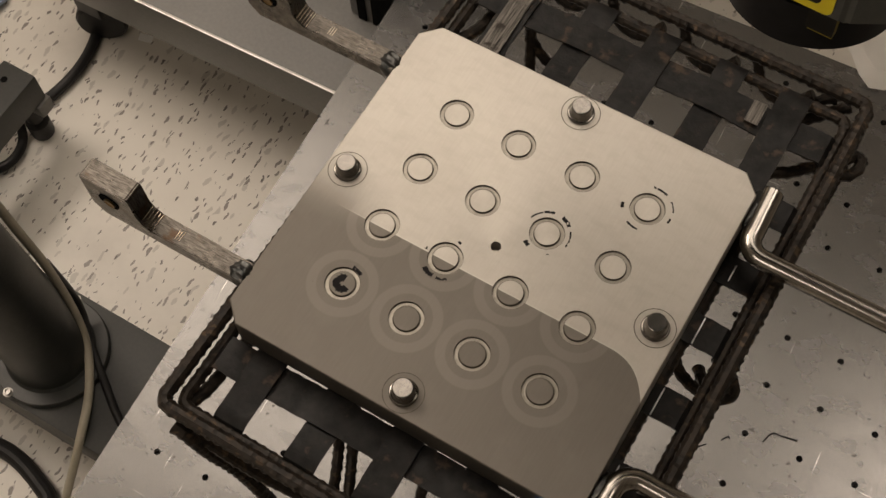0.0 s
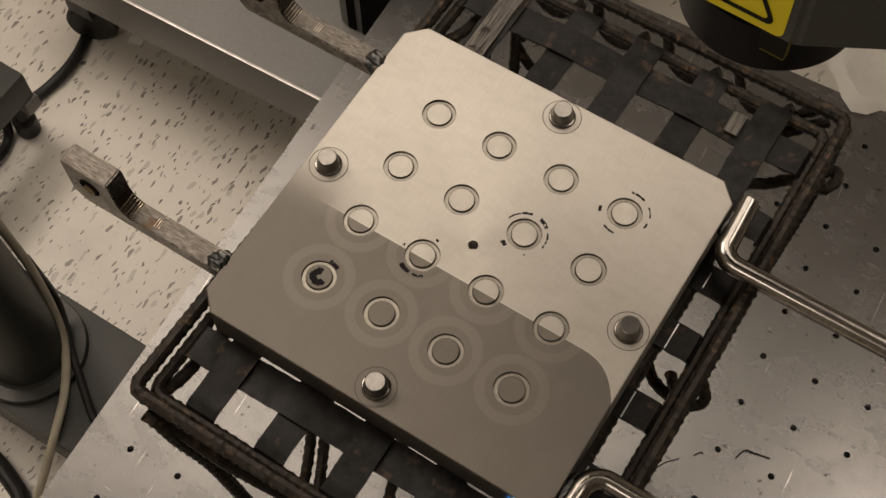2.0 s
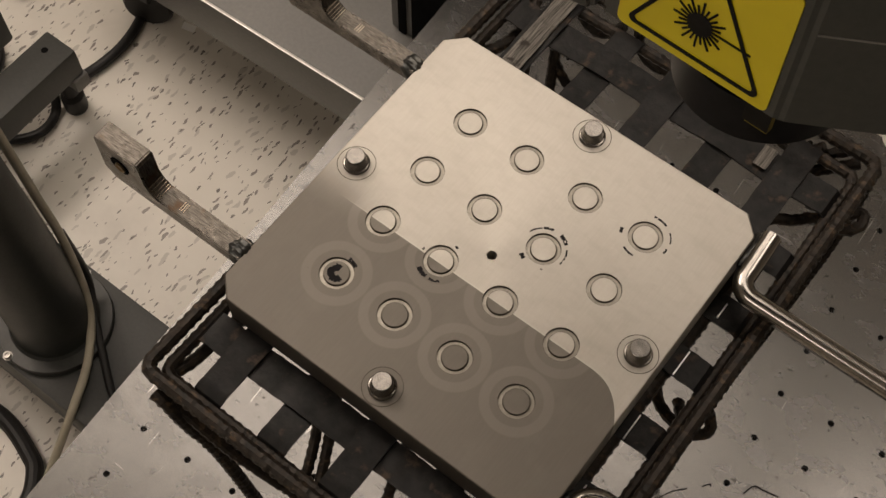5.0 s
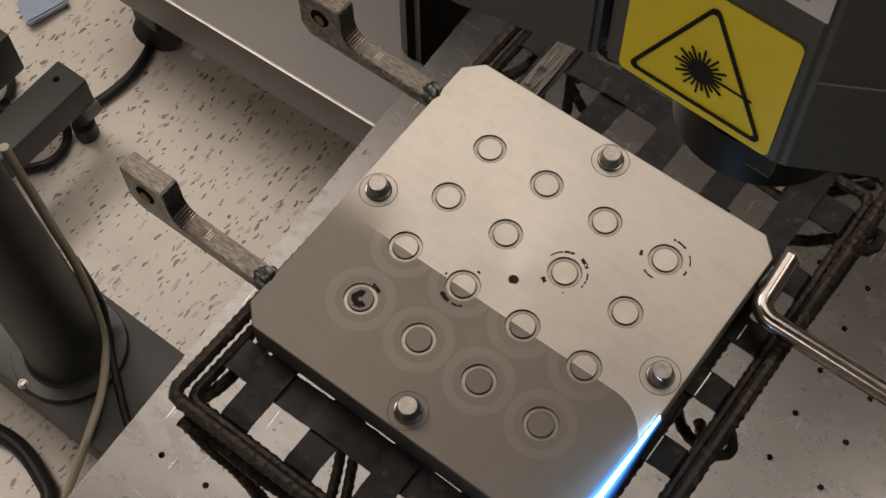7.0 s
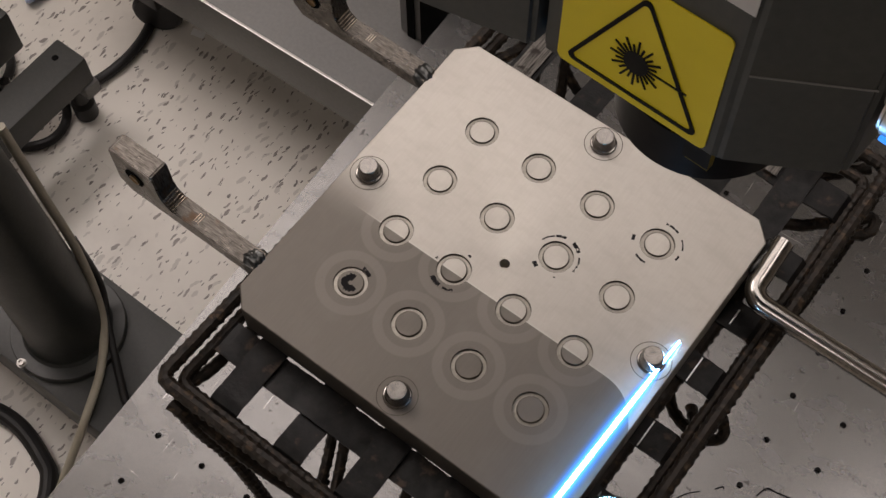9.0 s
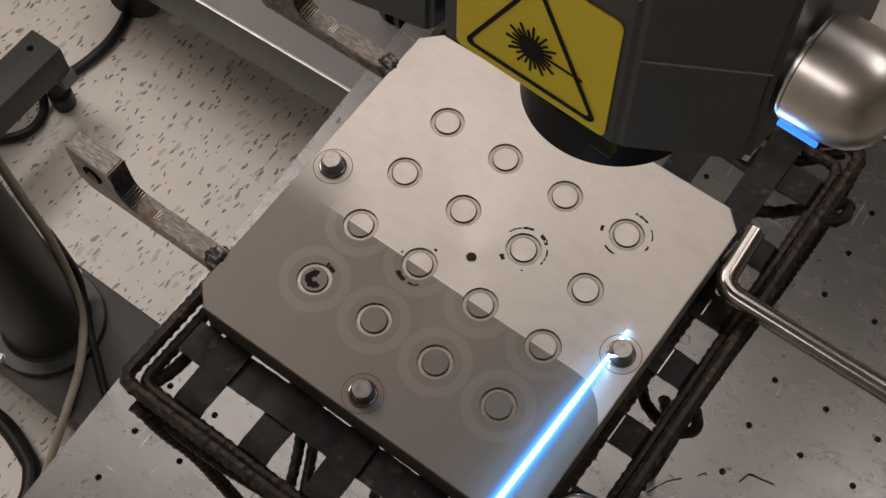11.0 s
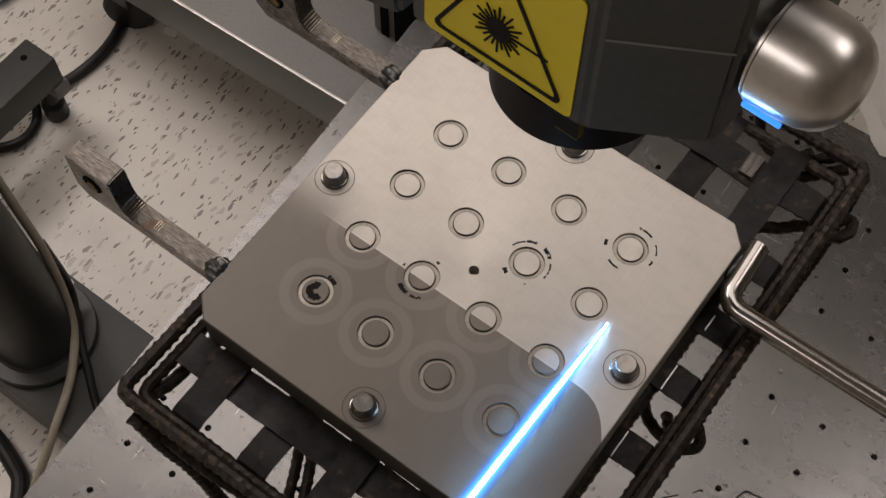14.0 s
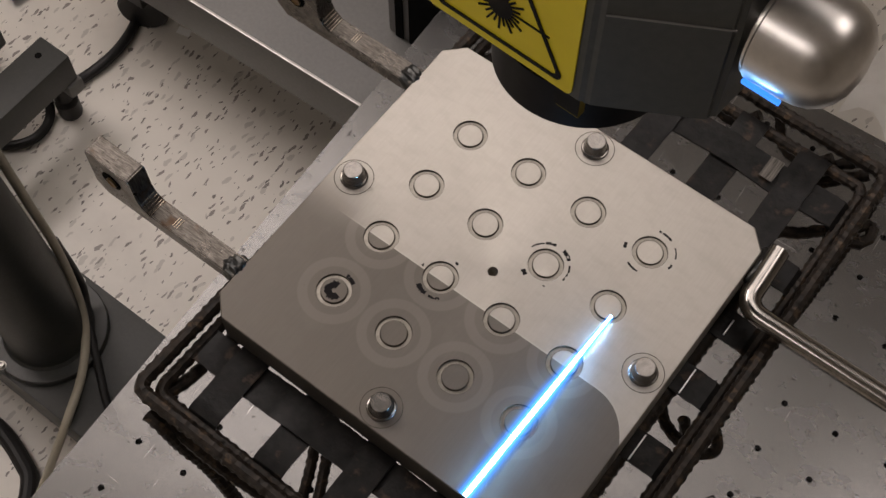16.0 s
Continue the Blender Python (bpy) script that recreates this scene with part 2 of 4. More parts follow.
ALU_SIDE = surface("table_edge_aluminium", (0.42, 0.40, 0.375), (0.55, 0.53, 0.50), 40, (0.35, 0.5), 0.85, 0.15)
BLACK = surface("black_rubber", (0.008, 0.008, 0.008), (0.018, 0.017, 0.017), 50, (0.35, 0.5), 0.0, 0.05, spec=0.35)
HOLE = surface("bore_black", (0.004, 0.004, 0.004), (0.008, 0.008, 0.008), 90, (0.7, 0.9), 0.0, 0.1, spec=0.05)
# Dark brown carries the groove walls' shade; also colours the seat rings.
GAP = surface("groove_shade_and_ring", (0.05, 0.042, 0.032), (0.13, 0.112, 0.088), 500, (0.4, 0.6), 0.4, 0.1)
GLINT = surface("strap_glint", (0.75, 0.75, 0.76), (0.95, 0.95, 0.96), 300, (0.25, 0.4), 1.0, 0.1, (1, 0.2, 1))
# Label yellow with the shade below the housing mixed into its colour.
TAG = surface("shaded_yellow_border", (0.16, 0.125, 0.01), (0.22, 0.17, 0.015), 90, (0.5, 0.6), 0.0, 0.02, spec=0.2)
POST = surface("black_green_post_paint", (0.018, 0.020, 0.0185), (0.027, 0.029, 0.027), 240, (0.40, 0.52), 0.0, 0.12, spec=0.4)
PAINT = surface("grey_green_powder_coat", (0.026, 0.028, 0.026), (0.036, 0.037, 0.034), 240, (0.40, 0.52), 0.0, 0.12)
HEADP = surface("dark_grey_housing_paint", (0.053, 0.056, 0.052), (0.067, 0.069, 0.064), 260, (0.40, 0.5), 0.0, 0.08, spots=(0.076, 0.077, 0.071), spot_scale=20, spot_at=0.60)
CABP = surface("grey_cabinet_paint", (0.15, 0.148, 0.142), (0.18, 0.176, 0.168), 200, (0.35, 0.5), 0.0, 0.05)
CABE = surface("cabinet_bright_edge", (0.62, 0.60, 0.57), (0.74, 0.72, 0.69), 90, (0.3, 0.4), 0.6, 0.05)
YELLOW = surface("yellow_warning_sticker", (0.80, 0.66, 0.006), (0.84, 0.70, 0.008), 60, (0.4, 0.5), 0.0, 0.02)
INK = surface("black_print", (0.010, 0.0095, 0.008), (0.016, 0.015, 0.013), 90, (0.5, 0.6), 0.0, 0.0, spec=0.12)
SCRAP = surface("bright_white_scrap", (0.86, 0.855, 0.83), (0.90, 0.895, 0.87), 60, (0.5, 0.6), 0.0, 0.02)
LENSB = surface("black_lens_barrel", (0.005, 0.005, 0.006), (0.009, 0.009, 0.010), 150, (0.3, 0.4), 0.0, 0.04, spec=0.12)
DOME = surface("satin_metal_dome", (0.66, 0.64, 0.61), (0.76, 0.735, 0.70), 200, (0.28, 0.34), 1.0, 0.02)
WHITE = surface("white_label", (0.62, 0.60, 0.57), (0.70, 0.68, 0.65), 60, (0.45, 0.6), 0.0, 0.02)
GREY_PRINT = surface("grey_print", (0.22, 0.21, 0.20), (0.28, 0.27, 0.26), 60, (0.45, 0.6), 0.0, 0.0)
PAPER = surface("crumpled_paper", (0.70, 0.68, 0.64), (0.80, 0.78, 0.74), 26, (0.7, 0.85), 0.0, 0.3)
CABLE_W = surface("ivory_cable_sheath", (0.36, 0.33, 0.255), (0.45, 0.415, 0.33), 60, (0.4, 0.55), 0.0, 0.05, spots=(0.16, 0.13, 0.09), spot_scale=70, spot_at=0.66)
WALLM = surface("painted_wall", (0.50, 0.47, 0.42), (0.55, 0.52, 0.47), 12, (0.6, 0.75), 0.0, 0.05)
CEILM = surface("ceiling_board", (0.56, 0.54, 0.50), (0.62, 0.60, 0.56), 30, (0.8, 0.9), 0.0, 0.1)
BLUE_GLINT = glow("blue_laser_reflection", (0.06, 0.30, 1.0), 1.25)
PANELM = glow("lit_diffuser", (1.0, 0.88, 0.74), 1.6)


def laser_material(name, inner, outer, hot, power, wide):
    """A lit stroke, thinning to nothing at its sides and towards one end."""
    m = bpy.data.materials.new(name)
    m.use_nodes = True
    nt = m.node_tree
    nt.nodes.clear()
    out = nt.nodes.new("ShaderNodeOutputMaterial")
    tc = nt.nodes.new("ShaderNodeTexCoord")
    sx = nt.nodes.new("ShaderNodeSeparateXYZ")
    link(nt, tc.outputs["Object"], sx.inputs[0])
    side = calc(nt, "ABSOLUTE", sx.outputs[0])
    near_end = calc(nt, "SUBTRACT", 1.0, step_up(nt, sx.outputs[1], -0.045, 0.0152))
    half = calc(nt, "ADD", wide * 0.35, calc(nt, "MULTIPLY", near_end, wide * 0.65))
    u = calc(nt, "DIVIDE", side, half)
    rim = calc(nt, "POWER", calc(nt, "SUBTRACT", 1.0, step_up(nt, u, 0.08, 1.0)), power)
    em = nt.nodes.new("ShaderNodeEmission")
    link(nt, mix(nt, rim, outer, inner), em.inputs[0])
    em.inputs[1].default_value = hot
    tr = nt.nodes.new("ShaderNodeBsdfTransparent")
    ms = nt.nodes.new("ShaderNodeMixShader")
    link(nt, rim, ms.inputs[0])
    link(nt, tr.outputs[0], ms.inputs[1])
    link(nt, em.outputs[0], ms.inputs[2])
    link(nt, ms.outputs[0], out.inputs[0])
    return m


# Blue bloom round the line is put into a see-through emissive sheet.
LASER = laser_material("laser_bloom", (0.16, 0.50, 1.0), (0.04, 0.28, 1.0), 2.2, 3.0, 0.0088)
# Emissive ridge standing for the laser light that strikes the plate.
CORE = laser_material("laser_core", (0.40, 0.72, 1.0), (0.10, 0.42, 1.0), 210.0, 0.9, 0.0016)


# ---- mesh helpers ----
def part(name, bm, material, parent=None, label="", m=None, smooth=False):
    me = bpy.data.meshes.new(name)
    bm.normal_update()
    bm.to_mesh(me)
    bm.free()
    me.materials.append(material)
    me.set_sharp_from_angle(angle=radians(24))
    ob = new(name, me)
    if parent:
        ob.parent = parent
    if m is not None:
        ob.matrix_basis = m
    if label:
        tagged(ob, label)
    return ob


def thing(name, label, category, m=None, group=""):
    ob = new(name)
    ob.empty_display_size = 0.02
    if m is not None:
        ob.matrix_basis = m
    return tagged(ob, label, category, group)


def box(x0, y0, z0, x1, y1, z1, bevel=0.0, bm=None, seg=2):
    bm = bm or bmesh.new()
    vs = bmesh.ops.create_cube(bm, size=1)["verts"]
    for v in vs:
        v.co = Vector(((x0 + x1) / 2 + v.co.x * (x1 - x0), (y0 + y1) / 2 + v.co.y * (y1 - y0), (z0 + z1) / 2 + v.co.z * (z1 - z0)))
    if bevel:
        bmesh.ops.bevel(bm, geom=list({e for v in vs for e in v.link_edges}), offset=bevel, segments=seg, affect="EDGES", profile=0.6)
    return bm


def lathe(profile, n=32, bm=None, centre=(0, 0, 0)):
    """A turned form about z from (radius, height) points; the first and last close on the axis if their radius is 0."""
    bm = bm or bmesh.new()
    rings = []
    for r, z in profile:
        if r <= 1e-9:
            rings.append([bm.verts.new((centre[0], centre[1], centre[2] + z))])
        else:
            rings.append([bm.verts.new((centre[0] + r * math.cos(2 * math.pi * k / n), centre[1] + r * math.sin(2 * math.pi * k / n), centre[2] + z)) for k in range(n)])
    for a, b in zip(rings, rings[1:]):
        for k in range(n):
            q = [a[k % len(a)], a[(k + 1) % len(a)], b[(k + 1) % len(b)], b[k % len(b)]]
            q = [v for i, v in enumerate(q) if v not in q[:i]]
            if len(q) > 2:
                bm.faces.new(q)
    bmesh.ops.recalc_face_normals(bm, faces=bm.faces)
    for fc in bm.faces:
        fc.smooth = True
    return bm


def smooth_path(pts, n):
    """Catmull-Rom through the points, n steps for each stretch."""
    P = [Vector(p) for p in pts]
    P = [2 * P[0] - P[1]] + P + [2 * P[-1] - P[-2]]
    out = []
    for a, b, c, d in zip(P, P[1:], P[2:], P[3:]):
        for k in range(n):
            t = k / n
            out.append(0.5 * (2 * b + (c - a) * t + (2 * a - 5 * b + 4 * c - d) * t * t + (3 * b - a - 3 * c + d) * t ** 3))
    return out + [P[-2]]


def resample(path, step):
    out, rest = [path[0]], 0.0
    for a, b in zip(path, path[1:]):
        d = (b - a).length
        s = step - rest
        while s <= d:
            out.append(a.lerp(b, s / d))
            s += step
        rest = (rest + d) % step if d else rest
    return out + [path[-1]] if (out[-1] - path[-1]).length > step * 0.3 else out


def sweep(path, radius, n=12, bm=None, ribs=0.0, pitch=0.006, seed=0):
    """A round bar along a path; ribs: height of oblique ribs, as a share of the radius."""
    bm = bm or bmesh.new()
    rng = random.Random(seed)
    normal = Vector((0.3, 0.2, 1)).normalized()
    rings, s = [], 0.0
    for i, p in enumerate(path):
        t = (path[min(i + 1, len(path) - 1)] - path[max(i - 1, 0)]).normalized()
        normal = (normal - t * normal.dot(t))
        normal = normal.normalized() if normal.length > 1e-4 else t.orthogonal().normalized()
        b = t.cross(normal)
        if i:
            s += (p - path[i - 1]).length
        ring = []
        for k in range(n):
            a = 2 * math.pi * k / n
            w = 1 + (ribs * max(0.0, math.sin(2 * math.pi * s / pitch + 2 * math.sin(a))) if ribs else 0) + (rng.uniform(-0.04, 0.04) if ribs else 0)
            ring.append(bm.verts.new(p + (normal * math.cos(a) + b * math.sin(a)) * radius * w))
        rings.append(ring)
    for a, b in zip(rings, rings[1:]):
        for k in range(n):
            bm.faces.new((a[k], a[(k + 1) % n], b[(k + 1) % n], b[k])).smooth = True
    bm.faces.new(rings[0][::-1])
    bm.faces.new(rings[-1])
    return bm


def prism(outline, z0, z1, bevel=0.0):
    bm = bmesh.new()
    low = [bm.verts.new((x, y, z0)) for x, y in outline]
    high = [bm.verts.new((x, y, z1)) for x, y in outline]
    bm.faces.new(low[::-1])
    bm.faces.new(high)
    n = len(outline)
    for k in range(n):
        bm.faces.new((low[k], low[(k + 1) % n], high[(k + 1) % n], high[k]))
    if bevel:
        bmesh.ops.bevel(bm, geom=bm.edges[:], offset=bevel, segments=2, affect="EDGES")
    return bm


# ---- room shell ----
ROOM = (-3.0, -3.0, 3.2, 3.4)


def build_room():
    x0, y0, x1, y1 = ROOM
    sub = part("floor", box(x0, y0, -0.12, x1, y1, -0.004), FLOOR)
    tagged(sub, "off-white vinyl tile floor with dark flecks", "floor", kind="structure")
    for name, b in (("wall_north", (x0 - 0.1, y1, 0, x1 + 0.1, y1 + 0.1, CEILING)), ("wall_south", (x0 - 0.1, y0 - 0.1, 0, x1 + 0.1, y0, CEILING)), ("wall_west", (x0 - 0.1, y0, 0, x0, y1, CEILING)), ("wall_east", (x1, y0, 0, x1 + 0.1, y1, CEILING))):
        tagged(part(name, box(*b), WALLM), "plain painted laboratory wall", "wall", kind="structure")
    tagged(part("ceiling", box(x0 - 0.1, y0 - 0.1, CEILING, x1 + 0.1, y1 + 0.1, CEILING + 0.1), CEILM), "pale suspended ceiling boards", "ceiling", kind="structure")
    for x, y, w, d, _ in PANELS:
        t = thing("ceiling_light", "assumed, unseen fluorescent ceiling panel with a lit diffuser", "lamp", pose(x, y, CEILING - 0.03), "ceiling panels")
        part("frame", box(-w / 2 - 0.02, -d / 2 - 0.02, 0.0, w / 2 + 0.02, d / 2 + 0.02, 0.03), CEILM, t)
        part("diffuser", box(-w / 2, -d / 2, -0.006, w / 2, d / 2, -0.001), PANELM, t)
    return sub


# ---- perforated table ----
TABLE_TURN = 3.04


def build_table():
    t = thing("perforated_table", "scuffed aluminium table top with a grid of threaded holes", "table", pose(0.1540, 0.2598, 0, 0, 0, TABLE_TURN))
    x0, x1, y0, y1 = TABLE_BOX
    top = part("table_top", table_top(x0, x1, y0, y1), ALU, t, "brushed and scratched perforated aluminium sheet")
    for sx in (x0 + 0.06, x1 - 0.06):
        for sy in (y0 + 0.06, y1 - 0.06):
            part("leg", box(sx - 0.025, sy - 0.025, 0, sx + 0.025, sy + 0.025, TABLE_Z - 0.015, 0.003), ALU_SIDE, t)
    return t


TABLE_BOX = (-0.4925, 0.62, -0.75, 0.296)


def table_top(x0, x1, y0, y1):
    """A sheet with a square grid of round holes, each a short open bore."""
    g, r = 0.0499, 0.0030
    bm = bmesh.new()
    xs = [x0] + [k * g + g / 2 for k in range(math.ceil((x0 - g / 2) / g), math.floor((x1 - g / 2) / g) + 1)] + [x1]
    ys = [y0] + [k * g + g / 2 for k in range(math.ceil((y0 - g / 2) / g), math.floor((y1 - g / 2) / g) + 1)] + [y1]
    zt, zb = TABLE_Z, TABLE_Z - 0.012
    for xa, xb in zip(xs, xs[1:]):
        for ya, yb in zip(ys, ys[1:]):
            cx, cy = round((xa + xb) / 2 / g) * g, round((ya + yb) / 2 / g) * g
            quad = [(xb, (ya + yb) / 2), (xb, yb), ((xa + xb) / 2, yb), (xa, yb), (xa, (ya + yb) / 2), (xa, ya), ((xa + xb) / 2, ya), (xb, ya)]
            if xb - xa < g * 0.99 or yb - ya < g * 0.99:
                bm.faces.new([bm.verts.new((x, y, zt)) for x, y in quad])
                continue
            rim = [bm.verts.new((cx + r * math.cos(2 * math.pi * k / 16), cy + r * math.sin(2 * math.pi * k / 16), zt)) for k in range(16)]
            deep = [bm.verts.new((v.co.x, v.co.y, zb)) for v in rim]
            out = [bm.verts.new((x, y, zt)) for x, y in quad]
            for k in range(8):
                bm.faces.new((out[k], out[(k + 1) % 8], rim[(2 * k + 2) % 16], rim[2 * k + 1], rim[2 * k]))
            for k in range(16):
                bm.faces.new((rim[k], rim[(k + 1) % 16], deep[(k + 1) % 16], deep[k]))
            bm.faces.new(deep)
    bmesh.ops.remove_doubles(bm, verts=bm.verts, dist=1e-5)
    bmesh.ops.recalc_face_normals(bm, faces=bm.faces)
    if sum(f.normal.z * f.calc_area() for f in bm.faces) < 0:
        bmesh.ops.reverse_faces(bm, faces=bm.faces)
    # the sheet's sides and underside
    for a, b in (((x0, y0), (x1, y0)), ((x1, y0), (x1, y1)), ((x1, y1), (x0, y1)), ((x0, y1), (x0, y0))):
        bm.faces.new([bm.verts.new(v) for v in ((*a, zb - 0.004), (*b, zb - 0.004), (*b, zt), (*a, zt))])
    bm.faces.new([bm.verts.new(v) for v in ((x0, y0, zb - 0.004), (x0, y1, zb - 0.004), (x1, y1, zb - 0.004), (x1, y0, zb - 0.004))])
    return bm


# ---- the steel test plate ----
HALF, CUT = 0.1016, 0.0098


def plate_body():
    """Chamfered square plate with round seats sunk into its top."""
    bm = bmesh.new()
    h, c = HALF, CUT
    ring = [(h, -h + c), (h, h - c), (h - c, h), (-h + c, h), (-h, h - c), (-h, -h + c), (-h + c, -h), (h - c, -h)]
    bev = 0.0005

    def loop(pts, z):
        vs = [bm.verts.new((x, y, z)) for x, y in pts]
        return vs, [bm.edges.new((vs[k], vs[(k + 1) % len(vs)])) for k in range(len(vs))]

    top, edges = loop([(x * (1 - bev / h), y * (1 - bev / h)) for x, y in ring], 0)
    seats = [((i - 1.5) * PITCH, (j - 1.49) * PITCH, 0.00905, 0.0024) for i in range(4) for j in range(4)] + [(0, 0, 0.0027, 0.0095)]
    holes = []
    for x, y, r, d in seats:
        vs, es = loop([(x + r * math.cos(2 * math.pi * k / 40), y + r * math.sin(2 * math.pi * k / 40)) for k in range(40)], 0)
        edges += es
        holes.append((vs, d))
    bmesh.ops.triangle_fill(bm, edges=edges, use_beauty=True, use_dissolve=False)
    for fc in bm.faces:
        if fc.normal.z < 0:
            fc.normal_flip()
    for vs, d in holes:
        deep = [bm.verts.new((v.co.x, v.co.y, -d)) for v in vs]
        for k in range(len(vs)):
            bm.faces.new((vs[(k + 1) % len(vs)], vs[k], deep[k], deep[(k + 1) % len(vs)]))
        bm.faces.new(deep)
    prev = top
    for scale, z in ((1.0, -bev), (1.0, -0.0220)):
        nxt = [bm.verts.new((x * scale, y * scale, z)) for x, y in ring]
        for k in range(8):
            bm.faces.new((prev[(k + 1) % 8], prev[k], nxt[k], nxt[(k + 1) % 8]))
        prev = nxt
    bm.faces.new(prev[::-1])
    return bm


def lump(centre, size, seed):
    """An uneven rippled bead."""
    bm = bmesh.new()
    bmesh.ops.create_icosphere(bm, subdivisions=4, radius=1)
    for v in bm.verts:
        n = v.co.copy()
        k = 1 + 0.16 * noise.noise((n.x * 1.6 + seed, n.y * 1.6, n.z * 1.6)) + 0.05 * math.sin(14 * n.y + 2.5 * n.x)
        v.co = Vector(centre) + Vector((n.x * size[0], n.y * size[1], n.z * size[2])) * k
    for fc in bm.faces:
        fc.smooth = True
    return bm


def bar_with_lug(y, parent):
    """Flat bar welded to the plate's edge, with a taller bored eye at its free end."""
    w = 0.0118
    prof = [(-0.1015, 0.0), (-0.158, 0.0005), (-0.1625, 0.004), (-0.1645, 0.0095), (-0.1650, 0.026), (-0.1665, 0.0275), (-0.1950, 0.0275), (-0.1965, 0.026), (-0.1965, -0.002), (-0.190, -0.0095), (-0.1015, -0.0095)]
    bm = bmesh.new()
    a = [bm.verts.new((x, y - w / 2, z)) for x, z in prof]
    b = [bm.verts.new((x, y + w / 2, z)) for x, z in prof]
    n = len(prof)
    bm.faces.new(a[::-1])
    bm.faces.new(b)
    for k in range(n):
        bm.faces.new((a[k], a[(k + 1) % n], b[(k + 1) % n], b[k]))
    bmesh.ops.recalc_face_normals(bm, faces=bm.faces)
    bmesh.ops.bevel(bm, geom=bm.edges[:], offset=0.0006, segments=2, affect="EDGES")
    bar = part("lug_bar", bm, BARE, parent, "flat steel bar with a bored eye, machine marks and rust")
    marks = bmesh.new()
    for k, (x, z) in enumerate(((-0.1632, 0.0058), (-0.1620, 0.0038), (-0.1606, 0.0024), (-0.1592, 0.0014), (-0.1578, 0.0009), (-0.1450, 0.0005), (-0.1436, 0.0005), (-0.1422, 0.0005))):
        half = w / 2 - (0.0008 if k < 5 else 0.0030)
        box(x - 0.00025, y - half, z - 0.0008, x + 0.00025, y + half, z + 0.0002, 0.0001, marks, 1)
    part("mill_marks", marks, MARK, bar, "bright ripples left by a milling cutter")
    bore = lathe([(0.0, 0.0), (0.0056, 0.0), (0.0056, 0.0003), (0.0062, 0.0004), (0.0062, 0.0), (0.0062, -0.0006)], 28)
    part("bore", bore, HOLE, bar, "dark bored hole", pose(-0.181, y - w / 2 - 0.0001, 0.0125, 90, 0, 0))
    nut = lathe([(0.0, 0.0), (0.0022, 0.0), (0.0034, 0.0006), (0.0034, -0.0004)], 14)
    part("bush", nut, BRASS, bar, "brass-coloured bush in the bore", pose(-0.1805, y - w / 2 - 0.0006, 0.0118, 90, 0, 0))
    bm = lump((-0.1055, y, -0.0035), (0.0070, 0.0072, 0.0056), int(1000 * y) + 7)
    part("weld_bead", bm, WELD, bar, "dark rippled weld bead")


def handle_rod(y_end, y_bend, parent, seed):
    """Bent round bar: welded along the plate's edge, then turned outwards."""
    s = 1 if y_end > y_bend else -1
    x, z, r = 0.1092, -0.006, 0.0105
    path = [Vector((x - 0.001, y_end, z + 0.001)), Vector((x, y_bend + s * (r + 0.003), z))]
    cx, cy = x + r, y_bend + s * r
    for k in range(0, 13):
        a = math.pi + s * (math.pi / 2) * k / 12
        path.append(Vector((cx + r * math.cos(a), cy + r * math.sin(a), z)))
    for k in range(1, 15):
        path.append(Vector((cx + k * 0.017, y_bend, z)))
    rod = part("handle_rod", sweep(path, 0.0056, 20), CHROME, parent, "polished bent steel rod")
    bm = lump((0.1040, y_end - s * 0.013, z - 0.0005), (0.0040, 0.0135, 0.0042), seed)
    part("weld_bead", bm, WELD, rod, "rippled weld bead")


